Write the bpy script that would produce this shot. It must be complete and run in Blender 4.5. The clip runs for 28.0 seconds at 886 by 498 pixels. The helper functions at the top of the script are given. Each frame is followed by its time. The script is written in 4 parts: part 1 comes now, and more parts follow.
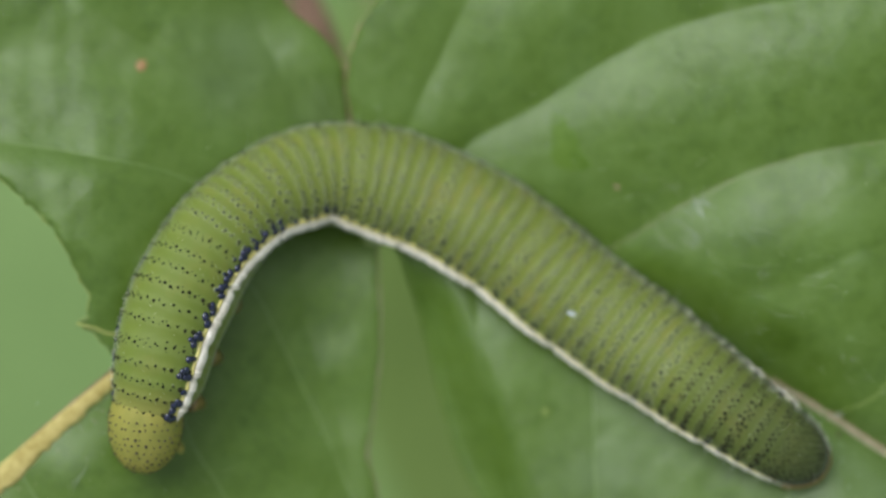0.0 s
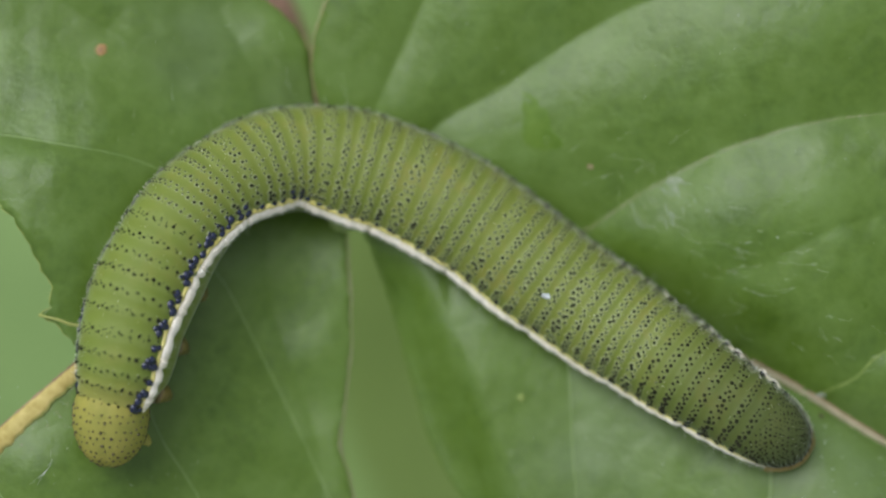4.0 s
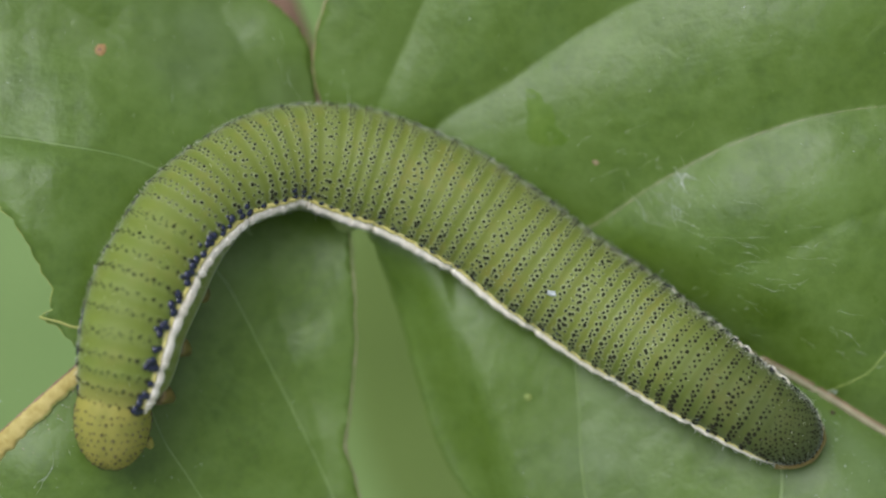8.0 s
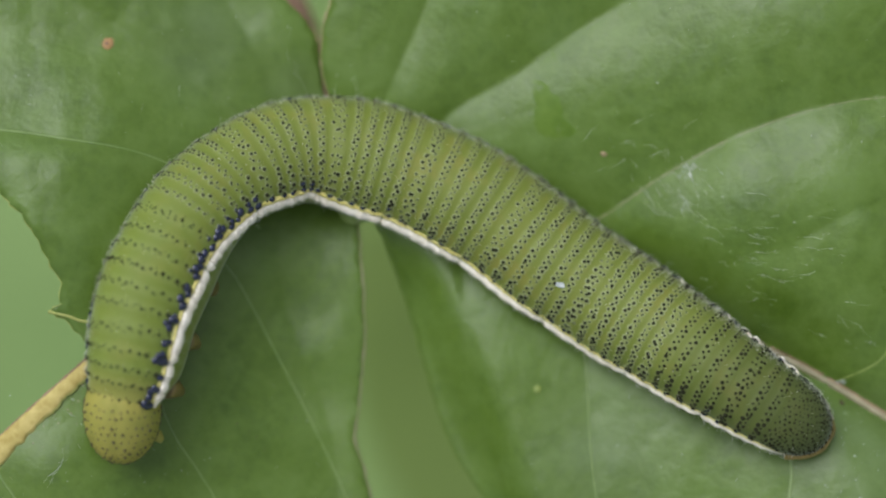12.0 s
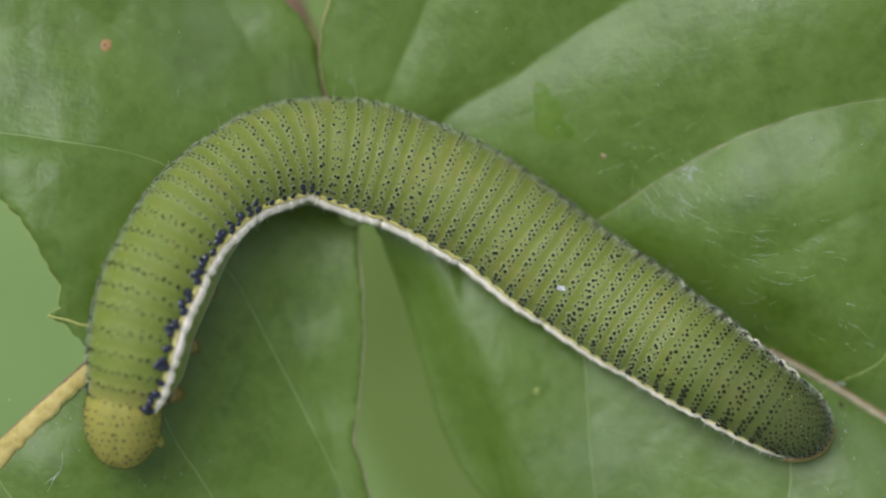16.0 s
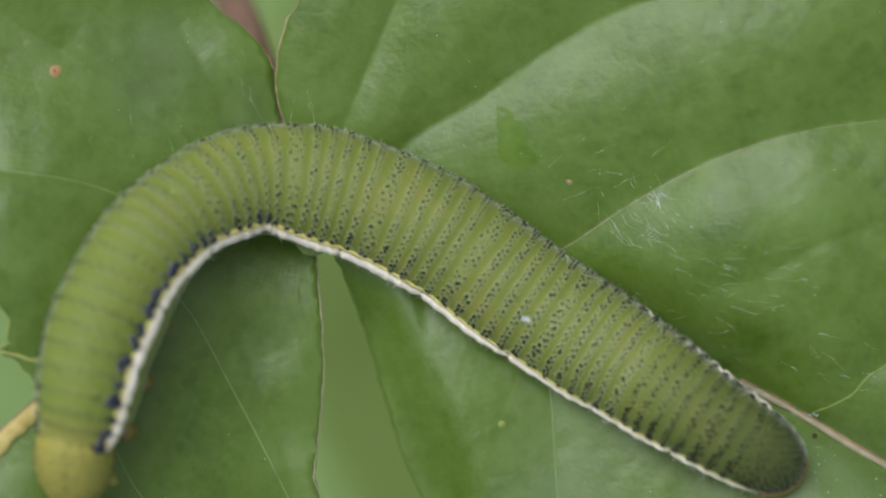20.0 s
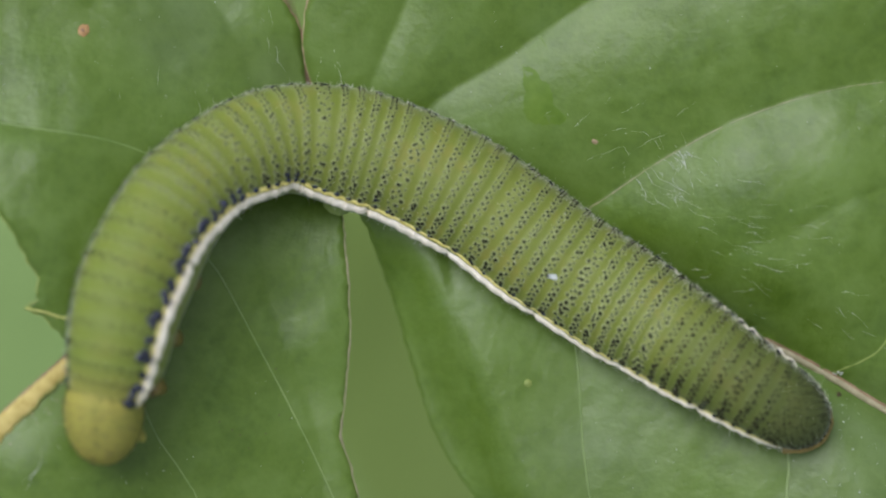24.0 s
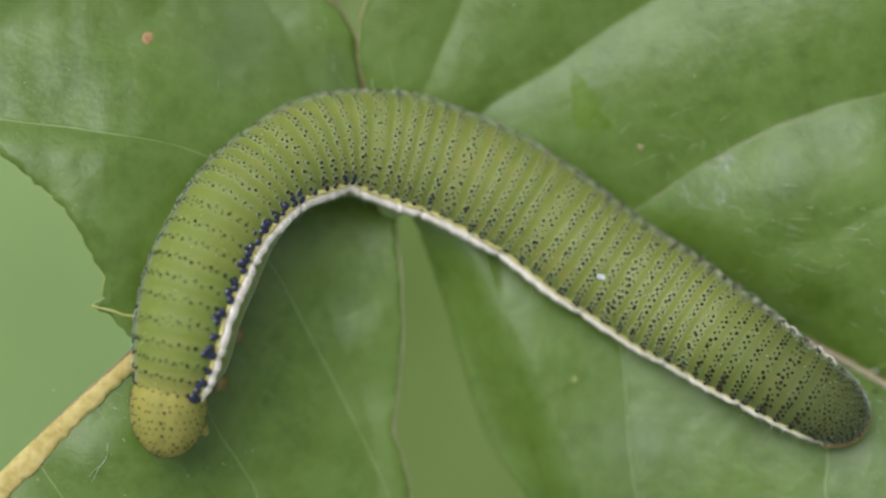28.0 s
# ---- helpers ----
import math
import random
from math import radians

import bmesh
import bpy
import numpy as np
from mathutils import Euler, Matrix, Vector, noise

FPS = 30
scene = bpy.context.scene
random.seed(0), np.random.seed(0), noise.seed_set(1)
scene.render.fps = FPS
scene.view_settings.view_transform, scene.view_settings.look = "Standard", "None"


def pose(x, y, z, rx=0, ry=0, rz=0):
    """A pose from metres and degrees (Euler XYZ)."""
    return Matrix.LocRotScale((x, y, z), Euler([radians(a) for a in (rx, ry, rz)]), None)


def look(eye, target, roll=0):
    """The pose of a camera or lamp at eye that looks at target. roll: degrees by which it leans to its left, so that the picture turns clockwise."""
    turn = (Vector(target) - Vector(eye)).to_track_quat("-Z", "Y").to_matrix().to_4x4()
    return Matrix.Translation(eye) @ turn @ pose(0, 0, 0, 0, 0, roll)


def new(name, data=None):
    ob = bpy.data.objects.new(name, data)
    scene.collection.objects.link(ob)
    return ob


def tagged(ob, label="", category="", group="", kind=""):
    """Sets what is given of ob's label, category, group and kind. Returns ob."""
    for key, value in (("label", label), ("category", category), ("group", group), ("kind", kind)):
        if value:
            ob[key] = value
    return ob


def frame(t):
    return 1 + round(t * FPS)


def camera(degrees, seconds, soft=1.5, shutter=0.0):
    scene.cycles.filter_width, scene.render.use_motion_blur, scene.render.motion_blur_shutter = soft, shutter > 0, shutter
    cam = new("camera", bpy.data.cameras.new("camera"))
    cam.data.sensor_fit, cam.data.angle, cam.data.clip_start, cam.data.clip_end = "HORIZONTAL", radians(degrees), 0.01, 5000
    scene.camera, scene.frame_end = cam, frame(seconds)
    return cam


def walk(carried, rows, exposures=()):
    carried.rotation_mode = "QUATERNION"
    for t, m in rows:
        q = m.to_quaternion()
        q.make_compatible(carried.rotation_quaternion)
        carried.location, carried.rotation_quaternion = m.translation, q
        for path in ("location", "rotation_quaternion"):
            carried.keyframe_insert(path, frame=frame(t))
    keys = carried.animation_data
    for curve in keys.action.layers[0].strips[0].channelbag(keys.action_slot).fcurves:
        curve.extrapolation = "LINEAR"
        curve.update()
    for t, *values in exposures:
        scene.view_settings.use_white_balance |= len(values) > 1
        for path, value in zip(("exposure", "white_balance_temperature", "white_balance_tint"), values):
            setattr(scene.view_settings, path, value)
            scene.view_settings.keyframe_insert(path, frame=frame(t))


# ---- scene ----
# All plan numbers below are millimetres on a leaf held BASE metres above the ground.
BASE = 0.55
MM = 0.001
cam = camera(20.0, 28.0, soft=2.3)
cam.data.dof.use_dof = True
cam.data.dof.focus_distance = 0.1268
cam.data.dof.aperture_fstop = 14.5
ROWS = [
    (0.0, 0.684, -0.037, 135.995, 0.147, 0.643, 2.070),
    (0.5, 1.723, 0.715, 134.144, -0.053, 0.571, 2.086),
    (1.0, 0.677, -1.033, 133.947, 0.239, 0.105, 1.795),
    (1.5, 1.018, -0.318, 134.899, -0.002, 0.119, 1.764),
    (2.0, 1.134, -0.432, 134.979, 0.091, 0.213, 1.607),
    (2.5, 0.122, -0.821, 135.264, 0.064, 0.131, 1.493),
    (3.0, 1.106, -0.086, 134.954, -0.045, 0.223, 1.404),
    (3.5, 1.127, -0.680, 133.915, 0.167, 0.099, 1.259),
    (5.5, 1.578, -4.107, 131.338, 1.237, 0.721, 0.815),
    (6.0, 2.891, -2.678, 131.443, 0.829, 0.794, 0.862),
    (6.5, 2.679, -2.586, 132.202, 1.241, 0.293, 0.690),
    (7.0, 2.666, -2.932, 133.027, 1.397, 0.515, 0.643),
    (7.5, 2.821, -2.661, 133.301, 1.217, 0.944, 0.441),
    (8.0, 2.601, -3.297, 131.384, 1.171, 0.918, 0.527),
    (8.5, 1.891, -3.883, 130.556, 1.022, 0.758, 0.501),
    (9.0, 1.495, -3.339, 131.213, 0.984, 0.485, 0.524),
    (9.5, 2.501, -3.544, 132.182, 1.238, 0.762, 0.419),
    (10.0, 2.119, -4.208, 131.150, 1.250, 0.872, 0.333),
    (10.5, 2.297, -2.936, 129.958, 1.102, 0.722, 0.288),
    (11.0, 2.126, -3.377, 129.803, 1.154, 0.542, 0.333),
    (11.5, 2.233, -3.533, 130.138, 1.076, 0.927, 0.339),
    (12.0, 2.255, -3.056, 131.401, 0.881, 0.963, 0.237),
    (12.5, 0.405, -4.085, 130.873, 0.846, 0.879, 0.210),
    (14.5, -0.140, -0.412, 131.400, -0.403, 0.342, 0.330),
    (15.0, 0.373, 0.009, 131.130, -0.474, 0.329, 0.286),
    (15.5, 0.408, -0.934, 129.890, -0.126, 0.227, 0.191),
    (16.0, 0.184, -0.403, 131.165, -0.239, 0.052, 0.195),
    (16.5, 0.218, 0.353, 130.930, -0.374, 0.250, -0.050),
    (17.0, 0.059, -0.103, 130.668, 0.054, -0.005, 0.036),
    (17.5, -0.173, 0.554, 129.437, -0.360, -0.236, 0.121),
    (18.0, 0.048, -0.480, 127.880, -0.077, 0.053, -0.019),
    (18.5, -0.532, -0.987, 127.967, -0.201, -0.012, -0.042),
    (19.0, 0.072, -0.789, 127.504, -0.329, 0.033, 0.108),
    (19.5, 0.103, 0.379, 127.657, -0.333, -0.296, -0.038),
    (20.0, 1.232, 1.200, 127.446, -0.291, -0.358, -0.119),
    (20.5, -0.222, -0.728, 128.073, -0.324, -0.161, -0.082),
    (22.5, -2.712, -1.259, 128.663, 0.086, -1.478, -0.144),
    (23.0, -2.336, -0.662, 129.061, -0.022, -1.202, -0.240),
    (23.5, -1.788, -1.516, 127.888, 0.339, -1.324, -0.288),
    (24.0, -1.508, -2.095, 127.959, 0.269, -0.985, -0.149),
    (24.5, -2.958, -2.869, 127.694, 0.234, -1.010, -0.070),
    (25.0, -5.086, -2.580, 128.289, -0.245, -1.255, 0.099),
    (25.5, -3.176, -1.782, 129.057, 0.042, -1.024, 0.037),
    (26.0, -3.331, -1.172, 130.967, 0.024, -1.113, 0.093),
    (26.5, -3.880, -2.853, 130.839, 0.432, -0.878, -0.012),
    (27.0, -4.856, -2.252, 132.725, 0.016, -0.710, 0.146),
    (27.5, -4.141, -2.510, 132.113, 0.366, -0.942, 0.039),
    (28.0, -5.215, -2.818, 132.249, 0.600, -1.416, -0.060),
]
walk(cam, [(t, pose(MM * x, MM * y, BASE + MM * z, rx, ry, rz)) for t, x, y, z, rx, ry, rz in ROWS],
     exposures=[(0.0, 0.41, 6000, 8.0), (5.0, 0.4, 6000, 12.0), (20.5, 0.4, 6000, 14.0), (24.0, 0.45, 6000, 15.0), (28.0, 0.53, 6000, 16.0)])

# ---- light: bright overcast, brighter from the far side of the leaf ----
world = bpy.data.worlds.new("world")
scene.world = world
world.use_nodes = True
wn = world.node_tree.nodes
sky = wn.new("ShaderNodeTexSky")
sky.sky_type, sky.sun_disc = "NISHITA", False
sky.sun_elevation, sky.sun_rotation = radians(59), radians(-40)
sky.dust_density, sky.air_density = 4.0, 1.0
wn["Background"].inputs["Strength"].default_value = 0.119
veil = wn.new("ShaderNodeHueSaturation")   # cloud cover takes most of the blue out of the sky
veil.inputs["Saturation"].default_value = 0.27
world.node_tree.links.new(sky.outputs[0], veil.inputs["Color"])
world.node_tree.links.new(veil.outputs[0], wn["Background"].inputs["Color"])
sun = new("sun", bpy.data.lights.new("sun", "SUN"))
sun.data.energy, sun.data.angle, sun.data.color = 0.9, radians(44), (1.0, 0.98, 0.94)
sun.matrix_world = look((-0.49, 0.62, 1.25), (0, 0, 0))


# ---- materials ----
def graph(name, rough=0.5, spec=0.5):
    m = bpy.data.materials.new(name)
    m.use_nodes = True
    nt = m.node_tree
    b = nt.nodes["Principled BSDF"]
    b.inputs["Roughness"].default_value = rough
    b.inputs["Specular IOR Level"].default_value = spec
    return m, nt, b


def node(nt, kind, **values):
    n = nt.nodes.new(kind)
    for key, v in values.items():
        if key in n.inputs:
            n.inputs[key].default_value = v
    return n


def noise_of(nt, scale, detail=4.0, rough=0.6, coord="Object"):
    tc = nt.nodes.new("ShaderNodeTexCoord")
    n = node(nt, "ShaderNodeTexNoise", Scale=scale, Detail=detail, Roughness=rough)
    nt.links.new(tc.outputs[coord], n.inputs["Vector"])
    return n.outputs["Fac"]


def ramp(nt, fac, stops):
    r = nt.nodes.new("ShaderNodeValToRGB")
    el = r.color_ramp.elements
    while len(el) < len(stops):
        el.new(0.5)
    for e, (p, c) in zip(el, stops):
        e.position, e.color = p, (*c, 1)
    nt.links.new(fac, r.inputs["Fac"])
    return r.outputs["Color"]


def mix(nt, fac, a, b):
    n = nt.nodes.new("ShaderNodeMix")
    n.data_type = "RGBA"
    for sock, v in ((n.inputs[0], fac), (n.inputs[6], a), (n.inputs[7], b)):
        if isinstance(v, (int, float)):
            sock.default_value = v
        elif isinstance(v, tuple):
            sock.default_value = (*v, 1)
        else:
            nt.links.new(v, sock)
    return n.outputs[2]


def maths(nt, op, a, b=0.0, c=0.0):
    n = nt.nodes.new("ShaderNodeMath")
    n.operation = op
    for sock, v in zip(n.inputs, (a, b, c)):
        if isinstance(v, (int, float)):
            sock.default_value = v
        else:
            nt.links.new(v, sock)
    return n.outputs[0]


def bump(nt, b, height, strength, dist):
    n = node(nt, "ShaderNodeBump", Strength=strength, Distance=dist)
    nt.links.new(height, n.inputs["Height"])
    nt.links.new(n.outputs["Normal"], b.inputs["Normal"])


def plain(name, dark, light, rough=0.5, scale=1500.0, relief=0.2, spec=0.5):
    """Two colours mixed by grain at two scales, with fine relief."""
    m, nt, b = graph(name, rough, spec)
    fine, broad = noise_of(nt, scale), noise_of(nt, scale * 0.22, 3.0)
    f = maths(nt, "MULTIPLY_ADD", fine, 0.5, maths(nt, "MULTIPLY", broad, 0.5))
    nt.links.new(ramp(nt, f, [(0.36, dark), (0.64, light)]), b.inputs["Base Color"])
    if relief:
        bump(nt, b, fine, relief, 0.00012)
    return m


def leaf_material(name, dark, mid, light, rough, bloom_sheens=()):
    """Green blade with a net of fine veins; last argument: middle, reach and strength of pale patches, wax bloom with
    sky sheen painted into the colour.
    """
    m, nt, b = graph(name, rough, 0.34)
    tc = nt.nodes.new("ShaderNodeTexCoord")
    cells = node(nt, "ShaderNodeTexVoronoi", Scale=620.0)
    cells.feature = "DISTANCE_TO_EDGE"
    warp = node(nt, "ShaderNodeTexNoise", Scale=400.0, Detail=2.0)
    nt.links.new(tc.outputs["Object"], warp.inputs["Vector"])
    add = nt.nodes.new("ShaderNodeVectorMath")
    add.operation = "MULTIPLY_ADD"
    nt.links.new(warp.outputs["Color"], add.inputs[0])
    add.inputs[1].default_value = (0.0016,) * 3
    nt.links.new(tc.outputs["Object"], add.inputs[2])
    nt.links.new(add.outputs[0], cells.inputs["Vector"])
    net = node(nt, "ShaderNodeMapRange")
    nt.links.new(cells.outputs["Distance"], net.inputs["Value"])
    net.inputs["From Max"].default_value = 0.12
    broad, fine = noise_of(nt, 260.0, 5.0, 0.65), noise_of(nt, 1700.0, 5.0, 0.75)
    tone = maths(nt, "MULTIPLY_ADD", fine, 0.35, maths(nt, "MULTIPLY", broad, 0.65))
    col = ramp(nt, tone, [(0.34, dark), (0.5, mid), (0.66, light)])
    col = mix(nt, maths(nt, "MULTIPLY", maths(nt, "SUBTRACT", 1.0, net.outputs[0]), 0.16), col, light)
    patch, streak = noise_of(nt, 330.0, 6.0, 0.6), noise_of(nt, 900.0, 4.0, 0.6)
    wax = node(nt, "ShaderNodeMapRange")
    nt.links.new(maths(nt, "MULTIPLY_ADD", streak, 0.4, maths(nt, "MULTIPLY", patch, 0.6)), wax.inputs["Value"])
    for key, v in (("From Min", 0.46), ("From Max", 0.64), ("To Min", 0.0), ("To Max", 0.42)):
        wax.inputs[key].default_value = v
    col = mix(nt, wax.outputs[0], col, (light[0] * 1.2, light[1] * 1.2, light[2] * 1.55))   # pale waxy bloom
    # pale patches at set places: sky sheen painted into the colour, partly wax
    for (cx, cy), reach, most in bloom_sheens:
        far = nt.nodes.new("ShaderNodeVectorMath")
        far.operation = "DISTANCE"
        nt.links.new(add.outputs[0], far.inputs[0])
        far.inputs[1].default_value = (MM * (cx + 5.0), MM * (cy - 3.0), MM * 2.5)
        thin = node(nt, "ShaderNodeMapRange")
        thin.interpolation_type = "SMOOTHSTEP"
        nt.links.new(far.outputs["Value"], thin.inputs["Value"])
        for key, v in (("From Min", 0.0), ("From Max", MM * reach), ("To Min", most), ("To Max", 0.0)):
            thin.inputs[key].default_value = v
        sheen_mix = maths(nt, "MULTIPLY", thin.outputs[0], maths(nt, "MULTIPLY_ADD", patch, 1.6, -0.1))
        col = mix(nt, sheen_mix, col, (0.155, 0.205, 0.105))
    nt.links.new(col, b.inputs["Base Color"])
    shine = maths(nt, "MULTIPLY_ADD", streak, 0.3, rough - 0.15)
    nt.links.new(shine, b.inputs["Roughness"])
    h = maths(nt, "MULTIPLY_ADD", net.outputs[0], 0.12, maths(nt, "MULTIPLY_ADD", streak, 1.6, maths(nt, "MULTIPLY", fine, 0.7)))
    bump(nt, b, h, 0.55, 0.00008)
    return m


# the five placed patches put pale sky sheen and some wax into the green
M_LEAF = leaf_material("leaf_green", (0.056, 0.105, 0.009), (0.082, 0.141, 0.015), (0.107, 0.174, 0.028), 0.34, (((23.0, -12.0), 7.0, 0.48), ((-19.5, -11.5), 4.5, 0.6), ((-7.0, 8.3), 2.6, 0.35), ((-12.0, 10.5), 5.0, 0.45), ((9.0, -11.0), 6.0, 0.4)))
M_LEAF_LOW = leaf_material("lower_leaf_green", (0.088, 0.139, 0.022), (0.107, 0.164, 0.027), (0.131, 0.187, 0.035), 0.6)
M_MIDRIB = plain("midrib_tan", (0.33, 0.255, 0.055), (0.58, 0.49, 0.175), 0.65, 1700.0, 0.5, 0.3)
M_MIDRIB_PALE = plain("midrib_pinkish", (0.175, 0.165, 0.078), (0.38, 0.345, 0.21), 0.5, 1300.0, 0.6)
M_SCAR = plain("scar_brown", (0.16, 0.09, 0.05), (0.33, 0.22, 0.13), 0.7, 2500.0, 0.5)
M_VEIN = plain("vein_pale_green", (0.12, 0.20, 0.045), (0.2, 0.28, 0.09), 0.45)
M_MARGIN = plain("margin_brown", (0.2, 0.13, 0.06), (0.40, 0.33, 0.19), 0.6, 2500.0)
M_YVEIN = plain("vein_end_ochre", (0.23, 0.26, 0.05), (0.37, 0.39, 0.11), 0.6, 2500.0)
M_EDGE = plain("margin_pale_brown", (0.17, 0.17, 0.08), (0.3, 0.28, 0.16), 0.6, 2500.0)
M_PETIOLE = plain("petiole_red", (0.17, 0.09, 0.065), (0.27, 0.15, 0.11), 0.6, 500.0)
M_STEM = plain("stem_green", (0.10, 0.12, 0.04), (0.2, 0.2, 0.08), 0.6, 300.0)
M_SPOT = plain("spot_orange", (0.27, 0.14, 0.045), (0.40, 0.25, 0.1), 0.6, 3000.0)
M_FAINT = plain("spot_faint_yellow", (0.15, 0.215, 0.04), (0.225, 0.285, 0.06), 0.6, 3000.0)
M_SCRAPE = plain("scrape_green", (0.066, 0.13, 0.006), (0.1, 0.172, 0.015), 0.55, 1500.0, 0.2, 0.25)
M_SILK = plain("silk_white", (0.7, 0.72, 0.7), (0.92, 0.94, 0.92), 0.3, 4000.0, 0.0)
M_FLAKE = plain("flake_white", (0.36, 0.4, 0.37), (0.58, 0.62, 0.58), 0.6, 4000.0)
M_DOT = plain("dot_black", (0.011, 0.013, 0.005), (0.032, 0.034, 0.014), 0.6, 6000.0, 0.0, 0.12)
M_TUBERCLE = plain("tubercle_blue_black", (0.006, 0.009, 0.02), (0.015, 0.021, 0.055), 0.18, 5000.0, 0.0, 0.7)
M_WHITE = plain("stripe_white", (0.77, 0.7, 0.53), (0.94, 0.89, 0.75), 0.65, 3500.0, 0.5)
M_YELLOW = plain("stripe_yellow", (0.5, 0.44, 0.08), (0.72, 0.66, 0.24), 0.6, 3500.0, 0.3)
M_HEAD = plain("head_yellow_green", (0.215, 0.224, 0.04), (0.335, 0.298, 0.058), 0.6, 900.0, 0.3, 0.3)
M_HEADDOT = plain("head_dot_brown", (0.036, 0.03, 0.01), (0.08, 0.058, 0.019), 0.4, 6000.0, 0.0)
M_LEG = plain("leg_olive", (0.085, 0.09, 0.022), (0.18, 0.13, 0.03), 0.5, 1500.0)
M_BELLY = plain("proleg_green", (0.14, 0.22, 0.04), (0.22, 0.30, 0.07), 0.55, 1800.0)
M_CLASPER = plain("clasper_olive", (0.15, 0.12, 0.025), (0.27, 0.2, 0.05), 0.6, 2500.0)
M_RIM = plain("dot_rim_pale", (0.198, 0.238, 0.084), (0.26, 0.302, 0.12), 0.6, 5000.0, 0.0, 0.3)
M_HAIR = plain("hair_pale", (0.55, 0.56, 0.45), (0.8, 0.8, 0.68), 0.4, 4000.0, 0.0)


def skin_material():
    """Ring bands by the skin's own coordinates: pale on each ridge, yellow-green in the folds."""
    m, nt, b = graph("skin_green", 0.6, 0.3)
    uv = nt.nodes.new("ShaderNodeUVMap")
    sep = nt.nodes.new("ShaderNodeSeparateXYZ")
    nt.links.new(uv.outputs[0], sep.inputs[0])
    u = sep.outputs["X"]
    wob = noise_of(nt, 900.0, 3.0)
    u2 = maths(nt, "ADD", u, maths(nt, "MULTIPLY", maths(nt, "SUBTRACT", wob, 0.5), 0.45))
    tri = maths(nt, "ABSOLUTE", maths(nt, "SUBTRACT", maths(nt, "FRACT", u2), 0.5))
    band = node(nt, "ShaderNodeMapRange")
    band.interpolation_type = "SMOOTHSTEP"
    nt.links.new(tri, band.inputs["Value"])
    for key, v in (("From Min", 0.42), ("From Max", 0.18), ("To Min", 0.0), ("To Max", 1.0)):
        band.inputs[key].default_value = v
    fine, broad = noise_of(nt, 2600.0, 5.0, 0.7), noise_of(nt, 260.0, 3.0)
    fold = ramp(nt, broad, [(0.3, (0.128, 0.168, 0.018)), (0.7, (0.172, 0.204, 0.027))])
    ridge = ramp(nt, fine, [(0.3, (0.162, 0.202, 0.05)), (0.7, (0.232, 0.278, 0.086))])
    col = mix(nt, maths(nt, "MULTIPLY", band.outputs[0], 0.6), fold, ridge)
    blotch = node(nt, "ShaderNodeMapRange")
    nt.links.new(noise_of(nt, 520.0, 4.0, 0.6), blotch.inputs["Value"])
    for key, v in (("From Min", 0.52), ("From Max", 0.7), ("To Min", 0.0), ("To Max", 0.5)):
        blotch.inputs[key].default_value = v
    col = mix(nt, blotch.outputs[0], col, (0.215, 0.195, 0.035))   # faint yellow-brown mottling
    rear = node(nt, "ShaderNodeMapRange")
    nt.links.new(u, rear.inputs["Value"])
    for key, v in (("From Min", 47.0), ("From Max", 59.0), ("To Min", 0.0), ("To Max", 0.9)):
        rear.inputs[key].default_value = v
    fore = node(nt, "ShaderNodeMapRange")
    nt.links.new(u, fore.inputs["Value"])
    for key, v in (("From Min", 26.0), ("From Max", 10.0), ("To Min", 0.0), ("To Max", 0.5)):
        fore.inputs[key].default_value = v
    col = mix(nt, fore.outputs[0], col, (0.15, 0.208, 0.026))
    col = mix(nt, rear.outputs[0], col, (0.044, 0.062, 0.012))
    front = node(nt, "ShaderNodeMapRange")
    nt.links.new(u, front.inputs["Value"])
    for key, v in (("From Min", 4.6), ("From Max", 2.0), ("To Min", 0.0), ("To Max", 0.85)):
        front.inputs[key].default_value = v
    col = mix(nt, front.outputs[0], col, (0.27, 0.25, 0.055))
    nt.links.new(col, b.inputs["Base Color"])
    b.inputs["Sheen Weight"].default_value = 0.35      # the fine short fuzz
    b.inputs["Sheen Roughness"].default_value = 0.35
    b.inputs["Sheen Tint"].default_value = (0.8, 0.85, 0.95, 1)
    b.inputs["Subsurface Weight"].default_value = 0.12
    b.inputs["Subsurface Radius"].default_value = (0.0006, 0.0008, 0.0002)
    b.inputs["Subsurface Scale"].default_value = 1.0
    bump(nt, b, fine, 0.3, 0.00008)
    return m


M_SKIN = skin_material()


def ground_material():
    m, nt, b = graph("meadow", 0.9, 0.2)
    a, c = noise_of(nt, 9.0, 6.0), noise_of(nt, 60.0, 4.0)
    f = maths(nt, "MULTIPLY_ADD", a, 0.6, maths(nt, "MULTIPLY", c, 0.4))
    nt.links.new(ramp(nt, f, [(0.35, (0.13, 0.21, 0.06)), (0.65, (0.22, 0.32, 0.11))]), b.inputs["Base Color"])
    bump(nt, b, c, 0.6, 0.01)
    return m


M_GROUND = ground_material()
ORIGIN = {}


# ---- builders ----
def root(name, x, y, z):
    """An Empty at a place in the plan, for a thing's parts."""
    ob = new(name)
    ob.empty_display_size = 0.002
    ob.location = (MM * x, MM * y, BASE + MM * z)
    ORIGIN[ob.name] = np.array((x, y, z), float)
    return ob


